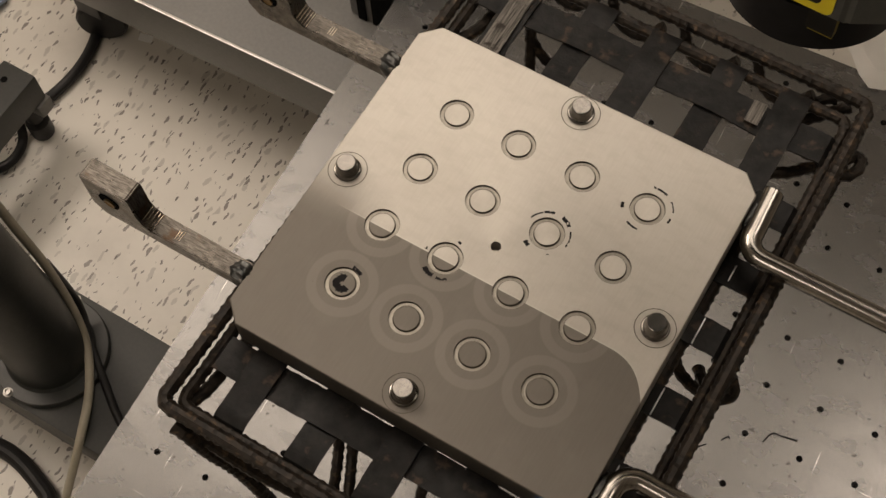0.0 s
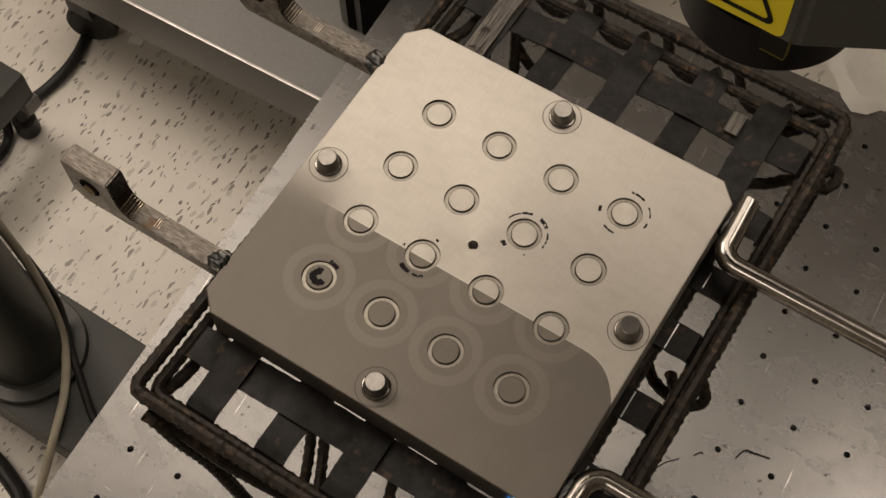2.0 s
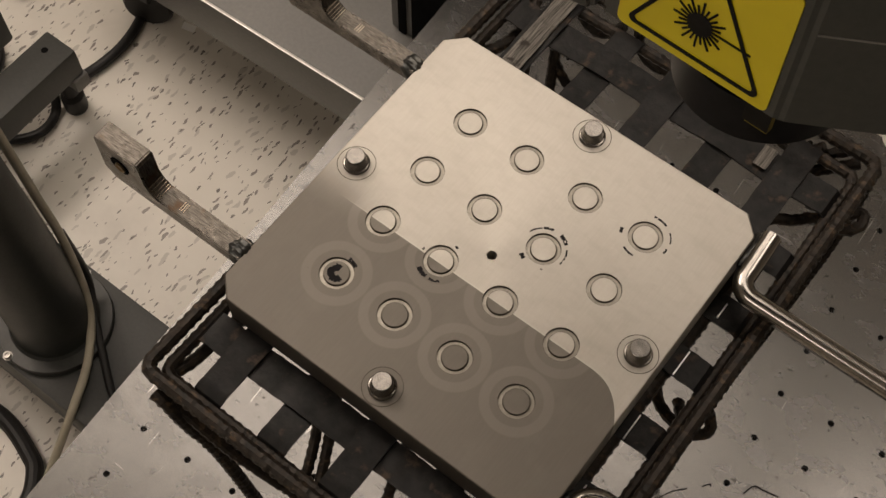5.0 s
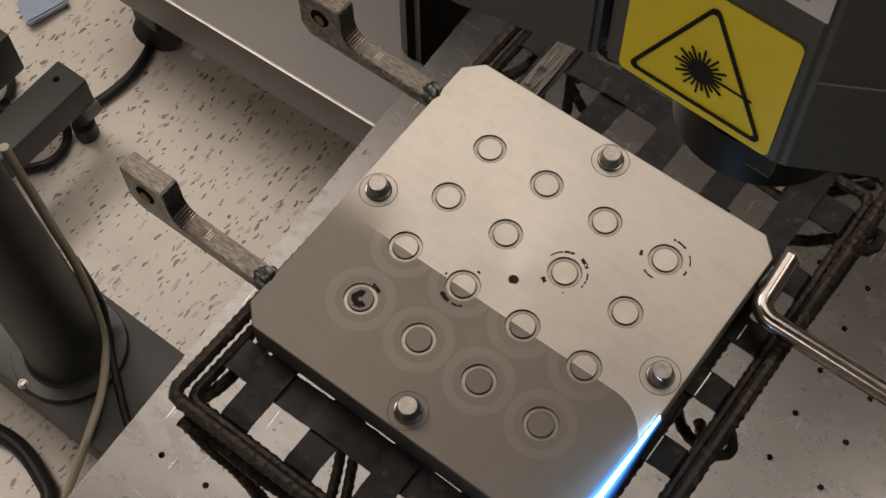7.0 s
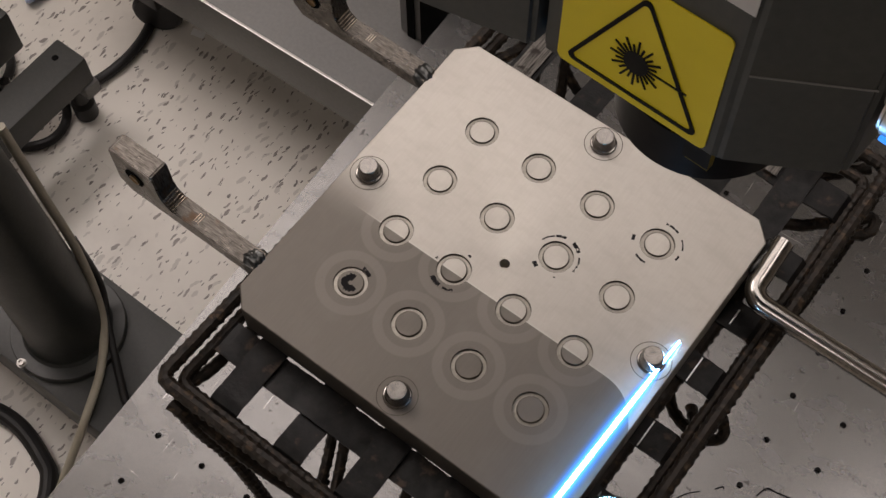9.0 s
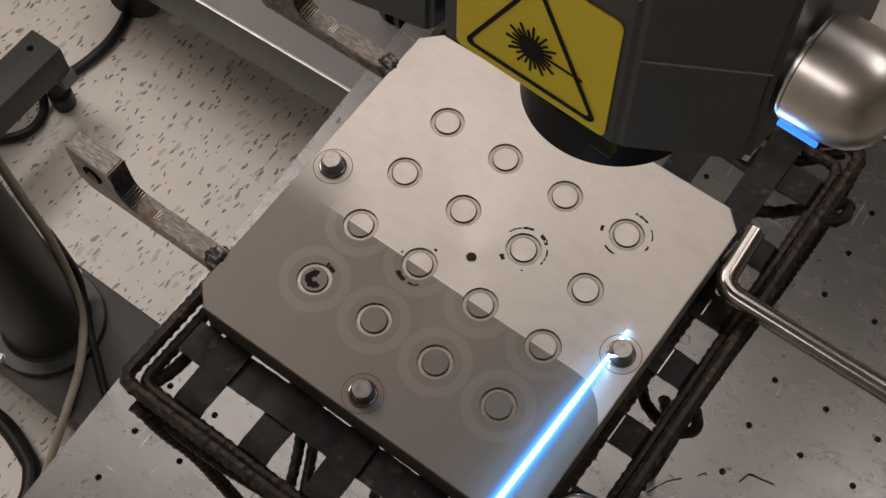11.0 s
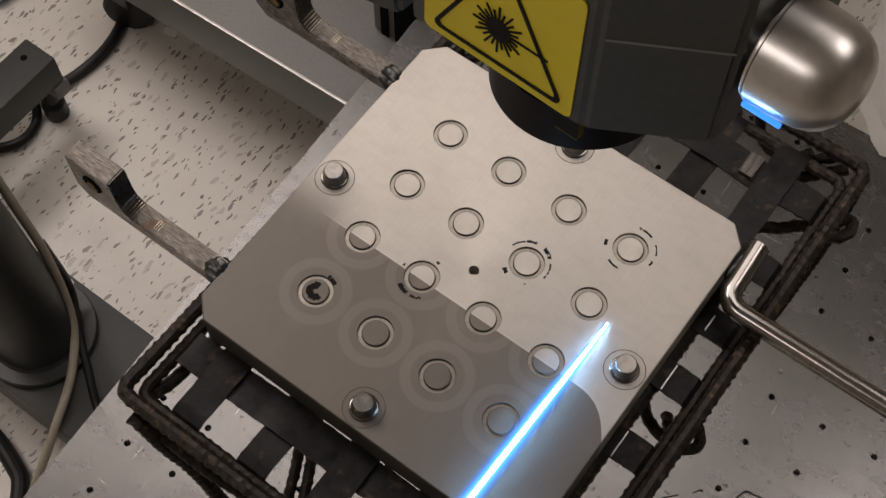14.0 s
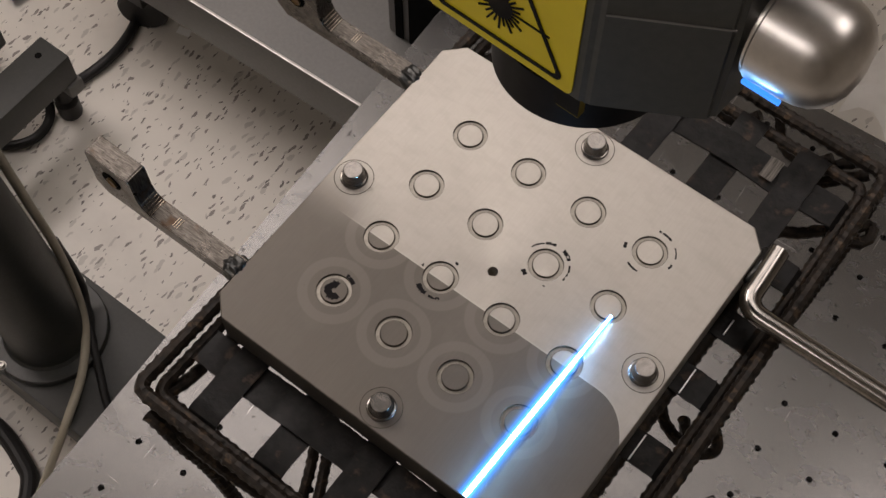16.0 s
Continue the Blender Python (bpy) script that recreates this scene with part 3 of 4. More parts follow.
def build_plate():
    t = thing("test_plate", "square brushed stainless steel plate with sixteen pressed-in pins and cut corners", "metal plate", pose(0, 0, PLATE_Z))
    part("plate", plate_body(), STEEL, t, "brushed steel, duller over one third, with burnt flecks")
    trough = lathe([(0.0066, -0.0011), (0.0068, -0.0012), (0.0078, -0.00125), (0.0089, -0.0012), (0.00904, -0.0010)], 44)
    groove = part("pin_groove", trough, GROOVE, t, "shallow ring groove round a pin")
    outer = part("groove_wall", lathe([(0.00890, -0.0013), (0.00898, -0.0004), (0.00912, 0.00006), (0.00925, 0.00006)], 44), GAP, t, "outer wall of the groove, shade put into its dark colour")
    inner = part("groove_wall", lathe([(0.00700, -0.0013), (0.00690, -0.0004), (0.00676, -0.00004), (0.0066, -0.00004)], 44), GAP, t, "inner wall of the groove, shade put into its dark colour")
    for i in range(4):
        for j in range(4):
            x, y = (i - 1.5) * PITCH, (j - 1.49) * PITCH
            part("pin_face", lathe([(0, -0.00008), (0.0064, -0.00008), (0.0067, -0.0003), (0.0067, -0.0020)], 40, None, (x, y, 0)), STEEL, t)
            for first in (groove, outer, inner):
                b = first if i == j == 0 else new(first.name.split(".")[0], first.data)
                b.parent = t
                b.location = (x, y, 0)
    bolt = lathe([(0.0073, 0.0), (0.0073, 0.0008), (0.0069, 0.0012), (0.0063, 0.0014), (0.0060, 0.0020), (0.0055, 0.0062), (0.0054, 0.0070), (0.0050, 0.0077), (0.0047, 0.0079), (0.0020, 0.0079), (0.0, 0.0078)], 48)
    ringm = lathe([(0.01055, 0.00003), (0.0105, 0.00012), (0.01020, 0.00014), (0.01012, 0.00003)], 56)
    for k, (x, y) in enumerate(((0.0002, 0.0905), (-0.0896, 0), (0.0900, 0.0004), (0.0003, -0.0903))):
        if k == 0:
            b0, w0 = part("clamp_pin", bolt, PIN, t, "round steel clamp pin standing proud"), part("washer", ringm, GAP, t, "thin dark seat ring round a clamp pin")
            b, w = b0, w0
        else:
            b, w = new("clamp_pin", b0.data), new("washer", w0.data)
            b.parent = w.parent = t
        b.matrix_basis = pose(x, y, 0.0002, random.uniform(-1, 1), random.uniform(-1, 1), 30 * k)
        w.location = (x, y, 0)
    for y in (-0.0757, 0.0688):
        bar_with_lug(y, t)
    handle_rod(0.1000, 0.0630, t, 3)
    handle_rod(-0.1000, -0.0700, t, 5)
    return t


# ---- woven steel stool ----
SEAT = 0.985
VX = [-0.0738, -0.0315, 0.0085, 0.0505, 0.0895]
HY = [-0.1113, -0.0690, -0.0238, 0.0202, 0.0590, 0.1015, 0.1500]
SX0, SX1, SY0, SY1 = -0.1055, 0.1272, -0.1470, 0.1820
STRAP_W = 0.0176
LEAN = 0.0135


def strap(along_y, at, stops, a, b, seed, wide=STRAP_W):
    """A flat steel strap that passes over and under those that cross it, its ends bent down over the rails."""
    rng = random.Random(seed)
    bm = bmesh.new()
    n = 90
    rows = []
    for k in range(n + 1):
        s = a + (b - a) * k / n
        z = 0.0
        for c, up in stops:
            z += (0.0016 if up else -0.0016) * math.exp(-((s - c) / 0.012) ** 2)
        near = min(s - a, b - s)
        z -= 0.0075 * max(0.0, 1 - near / 0.0055) ** 1.5
        wob = 0.0004 * math.sin(s * 40 + seed)
        half = wide / 2 + rng.uniform(-0.0002, 0.0002)
        row = []
        for off, dz in ((-half, 0.0), (half, 0.0), (half, -0.0013), (-half, -0.0013)):
            x, y = (at + off + wob + LEAN * (s + 0.12), s) if along_y else (s, at + off + wob)
            row.append(bm.verts.new((x, y, z + dz)))
        rows.append(row)
    for r0, r1 in zip(rows, rows[1:]):
        for k in range(4):
            bm.faces.new((r0[k], r0[(k + 1) % 4], r1[(k + 1) % 4], r1[k]))
    bm.faces.new(rows[0][::-1])
    bm.faces.new(rows[-1])
    bmesh.ops.recalc_face_normals(bm, faces=bm.faces)
    return bm


def skew(y):
    """The stool is a little narrower towards its far end."""
    return 0.0065 * (y - SY0) / (SY1 - SY0)


def rail_ring(inset, z, radius, seed, parent, label="", wide=0.0):
    x0, x1, y0, y1, r = SX0 + inset - wide, SX1 - inset + wide, SY0 + inset - 1.1 * wide, SY1 - inset, 0.006
    pts = []
    for cx, cy, a0 in ((x1 - r, y1 - r, 0), (x0 + r, y1 - r, 90), (x0 + r, y0 + r, 180), (x1 - r, y0 + r, 270)):
        for k in range(5):
            a = radians(a0 + 90 * k / 4)
            pts.append(Vector((cx + r * math.cos(a), cy + r * math.sin(a), z + 0.0008 * math.sin(seed + cx * 30))))
    pts = [p + Vector((skew(p.y), 0, 0)) if p.x < 0 else p for p in pts]
    pts.append(pts[0])
    return part("rail", sweep(resample(pts, 0.0018), radius, 10, ribs=0.19, pitch=0.0058, seed=seed), REBAR, parent, label)


def bent_bar(pts, radius, seed, parent, name="leg", label=""):
    return part(name, sweep(resample(smooth_path(pts, 12), 0.0020), radius, 10, ribs=0.19, pitch=0.0058, seed=seed), REBAR, parent, label)


def build_stool():
    t = thing("woven_stool", "rusty reinforcing-bar stool with a seat woven from black steel straps", "stool", pose(0, 0, 0))
    seat = pose(0, 0, SEAT)
    for i, x in enumerate(VX):
        part("strap", strap(True, x, [(y, (i + j) % 2 == 0) for j, y in enumerate(HY)], SY0 + 0.002, SY1 - 0.002, i), STRAP, t, "black steel strap, scaled and worn", seat)
    for j, y in enumerate(HY):
        part("strap", strap(False, y, [(x, (i + j) % 2 == 1) for i, x in enumerate(VX)], SX0 + 0.002 + skew(y), SX1 - 0.002, 20 + j, 0.0190 if j in (0, 6) else STRAP_W), STRAP, t, "black steel strap, scaled and worn", seat)
    part("ground_patch", box(-0.0768, 0.108, 0.0018, -0.0645, 0.174, 0.0023), GROUND, t, "strap ground bright with scratches", seat)
    part("ground_patch", box(0.0740, 0.1440, 0.0016, 0.0820, 0.1585, 0.0021), GROUND, t, "strap ground bright with scratches", seat)
    rail_ring(-0.0032, SEAT + 0.0030, 0.0038, 1, t, "rusty ribbed reinforcing bar")
    rail_ring(0.0068, SEAT - 0.0055, 0.0033, 2, t, "rusty ribbed reinforcing bar", 0.0040)
    # Added bar: fills the dark band that the plate's side makes here.
    part("rail", sweep(resample(smooth_path([(0.1020, -0.1440, 0.9800), (0.1022, -0.05, 0.9800), (0.1030, 0.05, 0.9800), (0.1040, 0.1150, 0.9800)], 30), 0.0018), 0.0036, 10, ribs=0.19, pitch=0.0058, seed=5), REBAR, t, "added rusty ribbed bar standing for the plate's dark side")
    zt = TABLE_Z + 0.0036
    # bent bars that carry the seat, down to the table
    leg = "bent reinforcing-bar leg"
    bent_bar([(-0.0990, -0.1555, 0.9770), (-0.0915, -0.1556, 0.9740), (-0.0834, -0.1545, 0.9550), (-0.0731, -0.1513, 0.9300), (-0.0623, -0.1508, 0.9000), (-0.0549, -0.1495, 0.8600), (-0.045, -0.146, 0.780), (-0.03, -0.140, 0.66), (-0.02, -0.135, zt)], 0.0036, 11, t, "leg", leg)
    bent_bar([(-0.0990, -0.1510, 0.9740), (-0.0930, -0.1520, 0.9720), (-0.0762, -0.1508, 0.9550), (-0.0599, -0.1482, 0.9350), (-0.0391, -0.1433, 0.9150), (-0.0250, -0.1390, 0.8950), (0.000, -0.135, 0.85), (0.030, -0.130, 0.70), (0.045, -0.125, zt)], 0.0032, 12, t, "leg", leg)
    bent_bar([(-0.1000, -0.1430, 0.9760), (-0.0975, -0.1300, 0.9720), (-0.0965, -0.1150, 0.9700), (-0.0985, -0.0950, 0.9600), (-0.098, -0.060, 0.90), (-0.09, 0.0, 0.75), (-0.08, 0.02, zt)], 0.0034, 13, t, "leg", leg)
    bent_bar([(0.1230, -0.1480, 0.9740), (0.1240, -0.1300, 0.930), (0.1200, -0.0900, 0.850), (0.110, -0.060, 0.70), (0.105, -0.050, zt)], 0.0038, 14, t, "leg", leg)
    bent_bar([(0.1300, 0.1850, 0.9740), (0.1310, 0.1700, 0.930), (0.1270, 0.1500, 0.850), (0.118, 0.130, 0.70), (0.112, 0.120, zt)], 0.0038, 15, t, "leg", leg)
    bent_bar([(-0.1000, 0.1850, 0.9740), (-0.0960, 0.1750, 0.930), (-0.0900, 0.1600, 0.850), (-0.085, 0.150, 0.70), (-0.080, 0.145, zt)], 0.0038, 16, t, "leg", leg)
    loop = "bent reinforcing-bar loop"
    for k, x in enumerate((-0.070, -0.0270, 0.0200, 0.0660)):
        bent_bar([(x - 0.003, 0.1880, 0.9800), (x + 0.0008, 0.1850, 0.9740), (x + 0.0055, 0.1805, 0.9700), (x + 0.0130, 0.1775, 0.9680), (x + 0.0240, 0.1772, 0.9690), (x + 0.0340, 0.1830, 0.9780)], 0.0031, 40 + k, t, "loop_bar", loop)
    bent_bar([(0.0935, 0.1289, 0.9650), (0.1010, 0.1350, 0.9650), (0.1090, 0.1398, 0.9650), (0.1176, 0.1480, 0.9650), (0.1280, 0.1500, 0.9650), (0.1367, 0.1536, 0.9640), (0.1405, 0.1610, 0.9650), (0.1365, 0.1665, 0.9660), (0.1284, 0.1571, 0.9660), (0.1180, 0.1560, 0.9660), (0.1092, 0.1544, 0.9660), (0.1080, 0.1590, 0.9660), (0.1109, 0.1668, 0.9660)], 0.0033, 60, t, "loop_bar", loop)
    bent_bar([(0.0990, 0.1690, 0.9690), (0.1060, 0.1755, 0.9700), (0.1130, 0.1815, 0.9720), (0.1215, 0.1880, 0.9760)], 0.0033, 61, t, "loop_bar", loop)
    bent_bar([(0.0960, 0.1780, 0.9720), (0.1010, 0.1815, 0.9720), (0.1060, 0.1860, 0.9740), (0.1120, 0.1885, 0.9780)], 0.0031, 64, t, "loop_bar", loop)
    bent_bar([(0.1010, 0.0160, 0.9500), (0.1070, 0.0095, 0.9500), (0.1130, 0.0065, 0.9500), (0.1200, 0.0040, 0.9520), (0.1290, 0.0020, 0.9600)], 0.0031, 62, t, "loop_bar", loop)
    bent_bar([(0.1150, 0.0180, 0.9450), (0.1225, 0.0085, 0.9500), (0.1290, 0.0055, 0.9500), (0.1336, 0.0065, 0.9500), (0.1374, 0.0115, 0.9520), (0.1335, 0.0165, 0.9560), (0.1290, 0.0170, 0.9650)], 0.0031, 63, t, "loop_bar", loop)
    # Reflections on the straps, built as thin bright metal strips.
    for y0, y1, x in ((-0.0318, -0.0160, 0.1066), (0.0122, 0.0282, 0.1076), (0.0530, 0.0630, 0.1086), (-0.0720, -0.0625, 0.1056)):
        part("bend_line", box(x - 0.00040, y0, -0.0012, x + 0.00040, y1, 0.0009, 0.0002, seg=1), GLINT, t, "thin bright strip standing for a reflection on a strap", seat)
    brace = "slanting reinforcing-bar brace"
    bent_bar([(-0.050, -0.080, 0.9600), (-0.0410, -0.1040, 0.9050), (-0.0300, -0.1320, 0.8880), (-0.0270, -0.1480, 0.8700)], 0.0031, 71, t, "brace", brace)
    bent_bar([(-0.040, -0.078, 0.9600), (-0.0335, -0.1015, 0.9050), (-0.0215, -0.1290, 0.8880), (-0.0180, -0.1450, 0.8700)], 0.0031, 72, t, "brace", brace)
    bent_bar([(-0.0600, 0.1460, 0.9750), (-0.0530, 0.1330, 0.9620), (-0.0440, 0.1150, 0.9450), (-0.0360, 0.0980, 0.9300)], 0.0031, 74, t, "brace", brace)
    bent_bar([(-0.0600, 0.1440, 0.9720), (-0.0490, 0.1390, 0.9650), (-0.0380, 0.1370, 0.9600)], 0.0029, 75, t, "brace", brace)
    bent_bar([(-0.0990, 0.1080, 0.9800), (-0.0950, 0.1180, 0.9740), (-0.0900, 0.1270, 0.9720), (-0.0860, 0.1400, 0.9720), (-0.0850, 0.1560, 0.9740), (-0.0900, 0.1700, 0.9780)], 0.0034, 76, t, "loop_bar", loop)
    bent_bar([(0.0150, -0.090, 0.9550), (0.0210, -0.1200, 0.9200), (0.0300, -0.1460, 0.8800)], 0.0029, 73, t, "brace", brace)
    return t


# ---- laser scan head ----
HEAD_SIZE = 0.92


def build_head():
    t = thing("laser_scan_head", "dark grey laser scan head with yellow sticker and black lens", "laser head")
    outline = [(-0.0125, 0.0), (0.0670, 0.0), (0.1048, 0.0243), (0.1048, 0.110), (-0.0125, 0.110)]
    bm = prism(outline, -0.0085, 0.20, 0.0022)
    part("housing", bm, HEADP, t, "dark grey painted housing", smooth=True)
    side = prism([(-0.0150, -0.0030), (-0.0150, 0.090), (-0.095, 0.090), (-0.095, -0.0200), (-0.0717, -0.0150)], -0.0085, 0.10, 0.0022)
    part("side_housing", side, HEADP, t, "dark grey painted housing")
    part("joint_gap", box(-0.0152, 0.006, -0.004, -0.0123, 0.088, 0.098), HOLE, t, "dark joint between the housings")
    part("seam", seam_strip(), GREY_PRINT, t, "pale scuffed seam")
    lens = lathe([(0.0, -0.025), (0.018, -0.025), (0.020, -0.032), (0.0335, -0.033), (0.0355, -0.031), (0.0355, -0.0095), (0.0, -0.0095)], 64)
    part("lens_barrel", lens, LENSB, t, "black round lens barrel", pose(0.0425, 0.0365, 0))
    bl = part("barrel_label", box(0.0515, 0.0030, -0.0200, 0.0640, 0.0068, -0.0090), TAG, t, "small black label with a yellow border")
    part("label_field", box(0.0523, 0.0026, -0.0190, 0.0640, 0.0029, -0.0090), INK, bl)
    # sticker with a triangle and a starburst
    s = part("warning_sticker", sticker(), YELLOW, t, "yellow laser warning sticker")
    S = 0.0600
    A, B, C = Vector((-0.0012, -0.0014)), Vector((S - 0.0012, -0.0014)), Vector((S / 2 - 0.0012, S * 0.866 - 0.0014))
    part("triangle", triangle_band(A, B, C, 0.0024, 0.0017), INK, s, "black triangle outline", pose(0, -0.0010, 0, 90, 0, 0))
    part("starburst", starburst((S / 2 - 0.0012, S * 0.289 - 0.0010)), INK, s, "black starburst with one long ray", pose(0, -0.0010, 0, 90, 0, 0))
    lab = part("paper_label", box(0.036, -0.0010, 0.0675, 0.0660, -0.0002, 0.096, 0.0003), WHITE, t, "pale printed label")
    part("print_bar", box(0.044, -0.0015, 0.0725, 0.058, -0.0011, 0.084), GREY_PRINT, lab)
    dome = lathe([(0.0, 0.0345), (0.0045, 0.0342), (0.0085, 0.0332), (0.0118, 0.0314), (0.0146, 0.0287), (0.0166, 0.0252), (0.0179, 0.0205), (0.0185, 0.0150), (0.0187, 0.0090), (0.0187, 0.0006), (0.0183, 0.0), (0.0178, 0.0), (0.0178, -0.0012), (0.0, -0.0012)], 96)
    bmesh.ops.scale(dome, vec=(1.09, 1.09, 0.95), verts=dome.verts)
    d = part("sensor_dome", dome, DOME, t, "satin metal cylinder with a domed end", pose(0.1085, 0.0440, 0.0300, 0, 90, 0))
    part("collar", lathe([(0.0, 0.0), (0.0110, 0.0), (0.0110, 0.0100), (0.0, 0.0100)], 64), DOME, t, "satin metal collar", pose(0.0980, 0.0440, 0.0300, 0, 90, 0))
    # The laser's blue reflection on the dome, modelled as an emissive bar.
    part("status_light", box(0.1100, 0.0246, 0.0182, 0.1250, 0.0262, 0.0201, 0.0005), BLUE_GLINT, t, "glowing blue bar standing for the laser's reflection in the dome")
    # Out-of-view wrist and arm, added so that something carries the head.
    part("wrist", lathe([(0.0, 0.0), (0.042, 0.0), (0.044, 0.004), (0.044, 0.10), (0.050, 0.105), (0.050, 0.15), (0.0, 0.15)], 48), HEADP, t, "unseen grey robot wrist joint, added above the head", pose(0.045, 0.058, 0.1995))
    arm = Matrix.Translation((0.045, 0.058, 0.30)) @ Vector((0.42, 0.20, 0.88)).to_track_quat("Z", "Y").to_matrix().to_4x4()
    part("forearm", lathe([(0.0, 0.0), (0.050, 0.0), (0.054, 0.006), (0.054, 0.10), (0.060, 0.11), (0.060, 0.24), (0.054, 0.25), (0.052, 0.80), (0.0, 0.80)], 48), HEADP, t, "unseen grey robot arm, added to carry the head", arm)
    # drawn on a larger grid, brought to true size
    for ob in t.children_recursive:
        ob.data.transform(Matrix.Scale(HEAD_SIZE, 4))
        ob.location *= HEAD_SIZE
    return t


def seam_strip():
    bm = bmesh.new()
    a, b = Vector((0.0690, 0.0012)), Vector((0.1040, 0.0237))
    nrm = Vector((0.0252, -0.0358)).normalized() * 0.0004
    pts = []
    for z in (0.0398, 0.0405):
        for p in (a, b):
            pts.append((p.x, p.y, z))
            pts.append((p.x + nrm.x, p.y + nrm.y, z))
    v = [bm.verts.new(p) for p in pts]
    for q in ((1, 3, 7, 5), (0, 1, 5, 4), (2, 6, 7, 3), (4, 5, 7, 6), (0, 2, 3, 1), (0, 4, 6, 2)):
        bm.faces.new([v[k] for k in q])
    bmesh.ops.recalc_face_normals(bm, faces=bm.faces)
    return bm


def rounded(x0, y0, x1, y1, r, n=5):
    out = []
    for cx, cy, a0 in ((x1 - r, y1 - r, 0), (x0 + r, y1 - r, 90), (x0 + r, y0 + r, 180), (x1 - r, y0 + r, 270)):
        out += [(cx + r * math.cos(radians(a0 + 90 * k / n)), cy + r * math.sin(radians(a0 + 90 * k / n))) for k in range(n + 1)]
    return out


def sticker():
    bm = prism(rounded(-0.0046, -0.0054, 0.0620, 0.0533, 0.003), 0.0, 0.0006)
    bmesh.ops.transform(bm, matrix=pose(0, -0.0002, 0, 90, 0, 0), verts=bm.verts)
    return bm


def triangle_band(A, B, C, r, w):
    """A rounded triangle drawn as a flat band with a little thickness."""
    cen = (A + B + C) / 3

    def rounded_tri(shrink, rad):
        out = []
        P = [cen + (p - cen) * shrink for p in (A, B, C)]
        for k in range(3):
            p, q, s = P[k], P[k - 1], P[(k + 1) % 3]
            bis = (cen - p).normalized()
            c = p + bis * rad * 2
            a0 = math.atan2(-bis.y, -bis.x)
            out += [c + rad * Vector((math.cos(a0 + radians(d)), math.sin(a0 + radians(d)))) for d in (-60, -40, -20, 0, 20, 40, 60)]
        return out

    S = (B - A).length
    o, i = rounded_tri(1.0, r), rounded_tri(1 - w * 2 / (S * 0.577), r * 0.7)
    bm = bmesh.new()
    n = len(o)
    rings = [[bm.verts.new((p.x, p.y, z)) for p in pts] for pts, z in ((o, 0), (o, 0.0003), (i, 0.0003), (i, 0))]
    for a, b in zip(rings, rings[1:]):
        for k in range(n):
            bm.faces.new((a[k], a[(k + 1) % n], b[(k + 1) % n], b[k]))
    bmesh.ops.recalc_face_normals(bm, faces=bm.faces)
    return bm


def starburst(c):
    """A disc with rays, one of them long, as one raised outline."""
    pts = []
    for k in range(24):
        a = 2 * math.pi * k / 24
        L = (0.0112 if k % 2 == 0 else 0.0088) if k else 0.0215
        d, w = Vector((math.cos(a), math.sin(a))), Vector((-math.sin(a), math.cos(a))) * 0.00042
        q = 2 * math.pi / 48
        pts += [d * 0.0052 - w, d * L - w, d * L + w, d * 0.0052 + w, Vector((math.cos(a + q), math.sin(a + q))) * 0.0053]
    bm = bmesh.new()
    lo = [bm.verts.new((c[0] + p.x, c[1] + p.y, 0)) for p in pts]
    hi = [bm.verts.new((c[0] + p.x, c[1] + p.y, 0.0003)) for p in pts]
    mid = bm.verts.new((c[0], c[1], 0.0003))
    n = len(pts)
    for k in range(n):
        bm.faces.new((lo[k], lo[(k + 1) % n], hi[(k + 1) % n], hi[k]))
        bm.faces.new((mid, hi[k], hi[(k + 1) % n]))
    return bm


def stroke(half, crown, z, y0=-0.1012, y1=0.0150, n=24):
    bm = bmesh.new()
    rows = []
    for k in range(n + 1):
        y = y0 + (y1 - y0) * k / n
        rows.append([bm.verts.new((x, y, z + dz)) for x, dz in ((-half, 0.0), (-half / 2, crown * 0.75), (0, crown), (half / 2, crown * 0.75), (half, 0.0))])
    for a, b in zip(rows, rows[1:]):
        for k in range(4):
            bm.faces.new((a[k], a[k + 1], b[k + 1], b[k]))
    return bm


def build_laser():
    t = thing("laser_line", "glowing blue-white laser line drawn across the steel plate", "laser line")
    part("glow", stroke(0.0100, 0.0003, 0.0), LASER, t, "soft blue bloom round the laser line, drawn as a glowing sheet")
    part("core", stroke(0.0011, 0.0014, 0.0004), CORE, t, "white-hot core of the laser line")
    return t


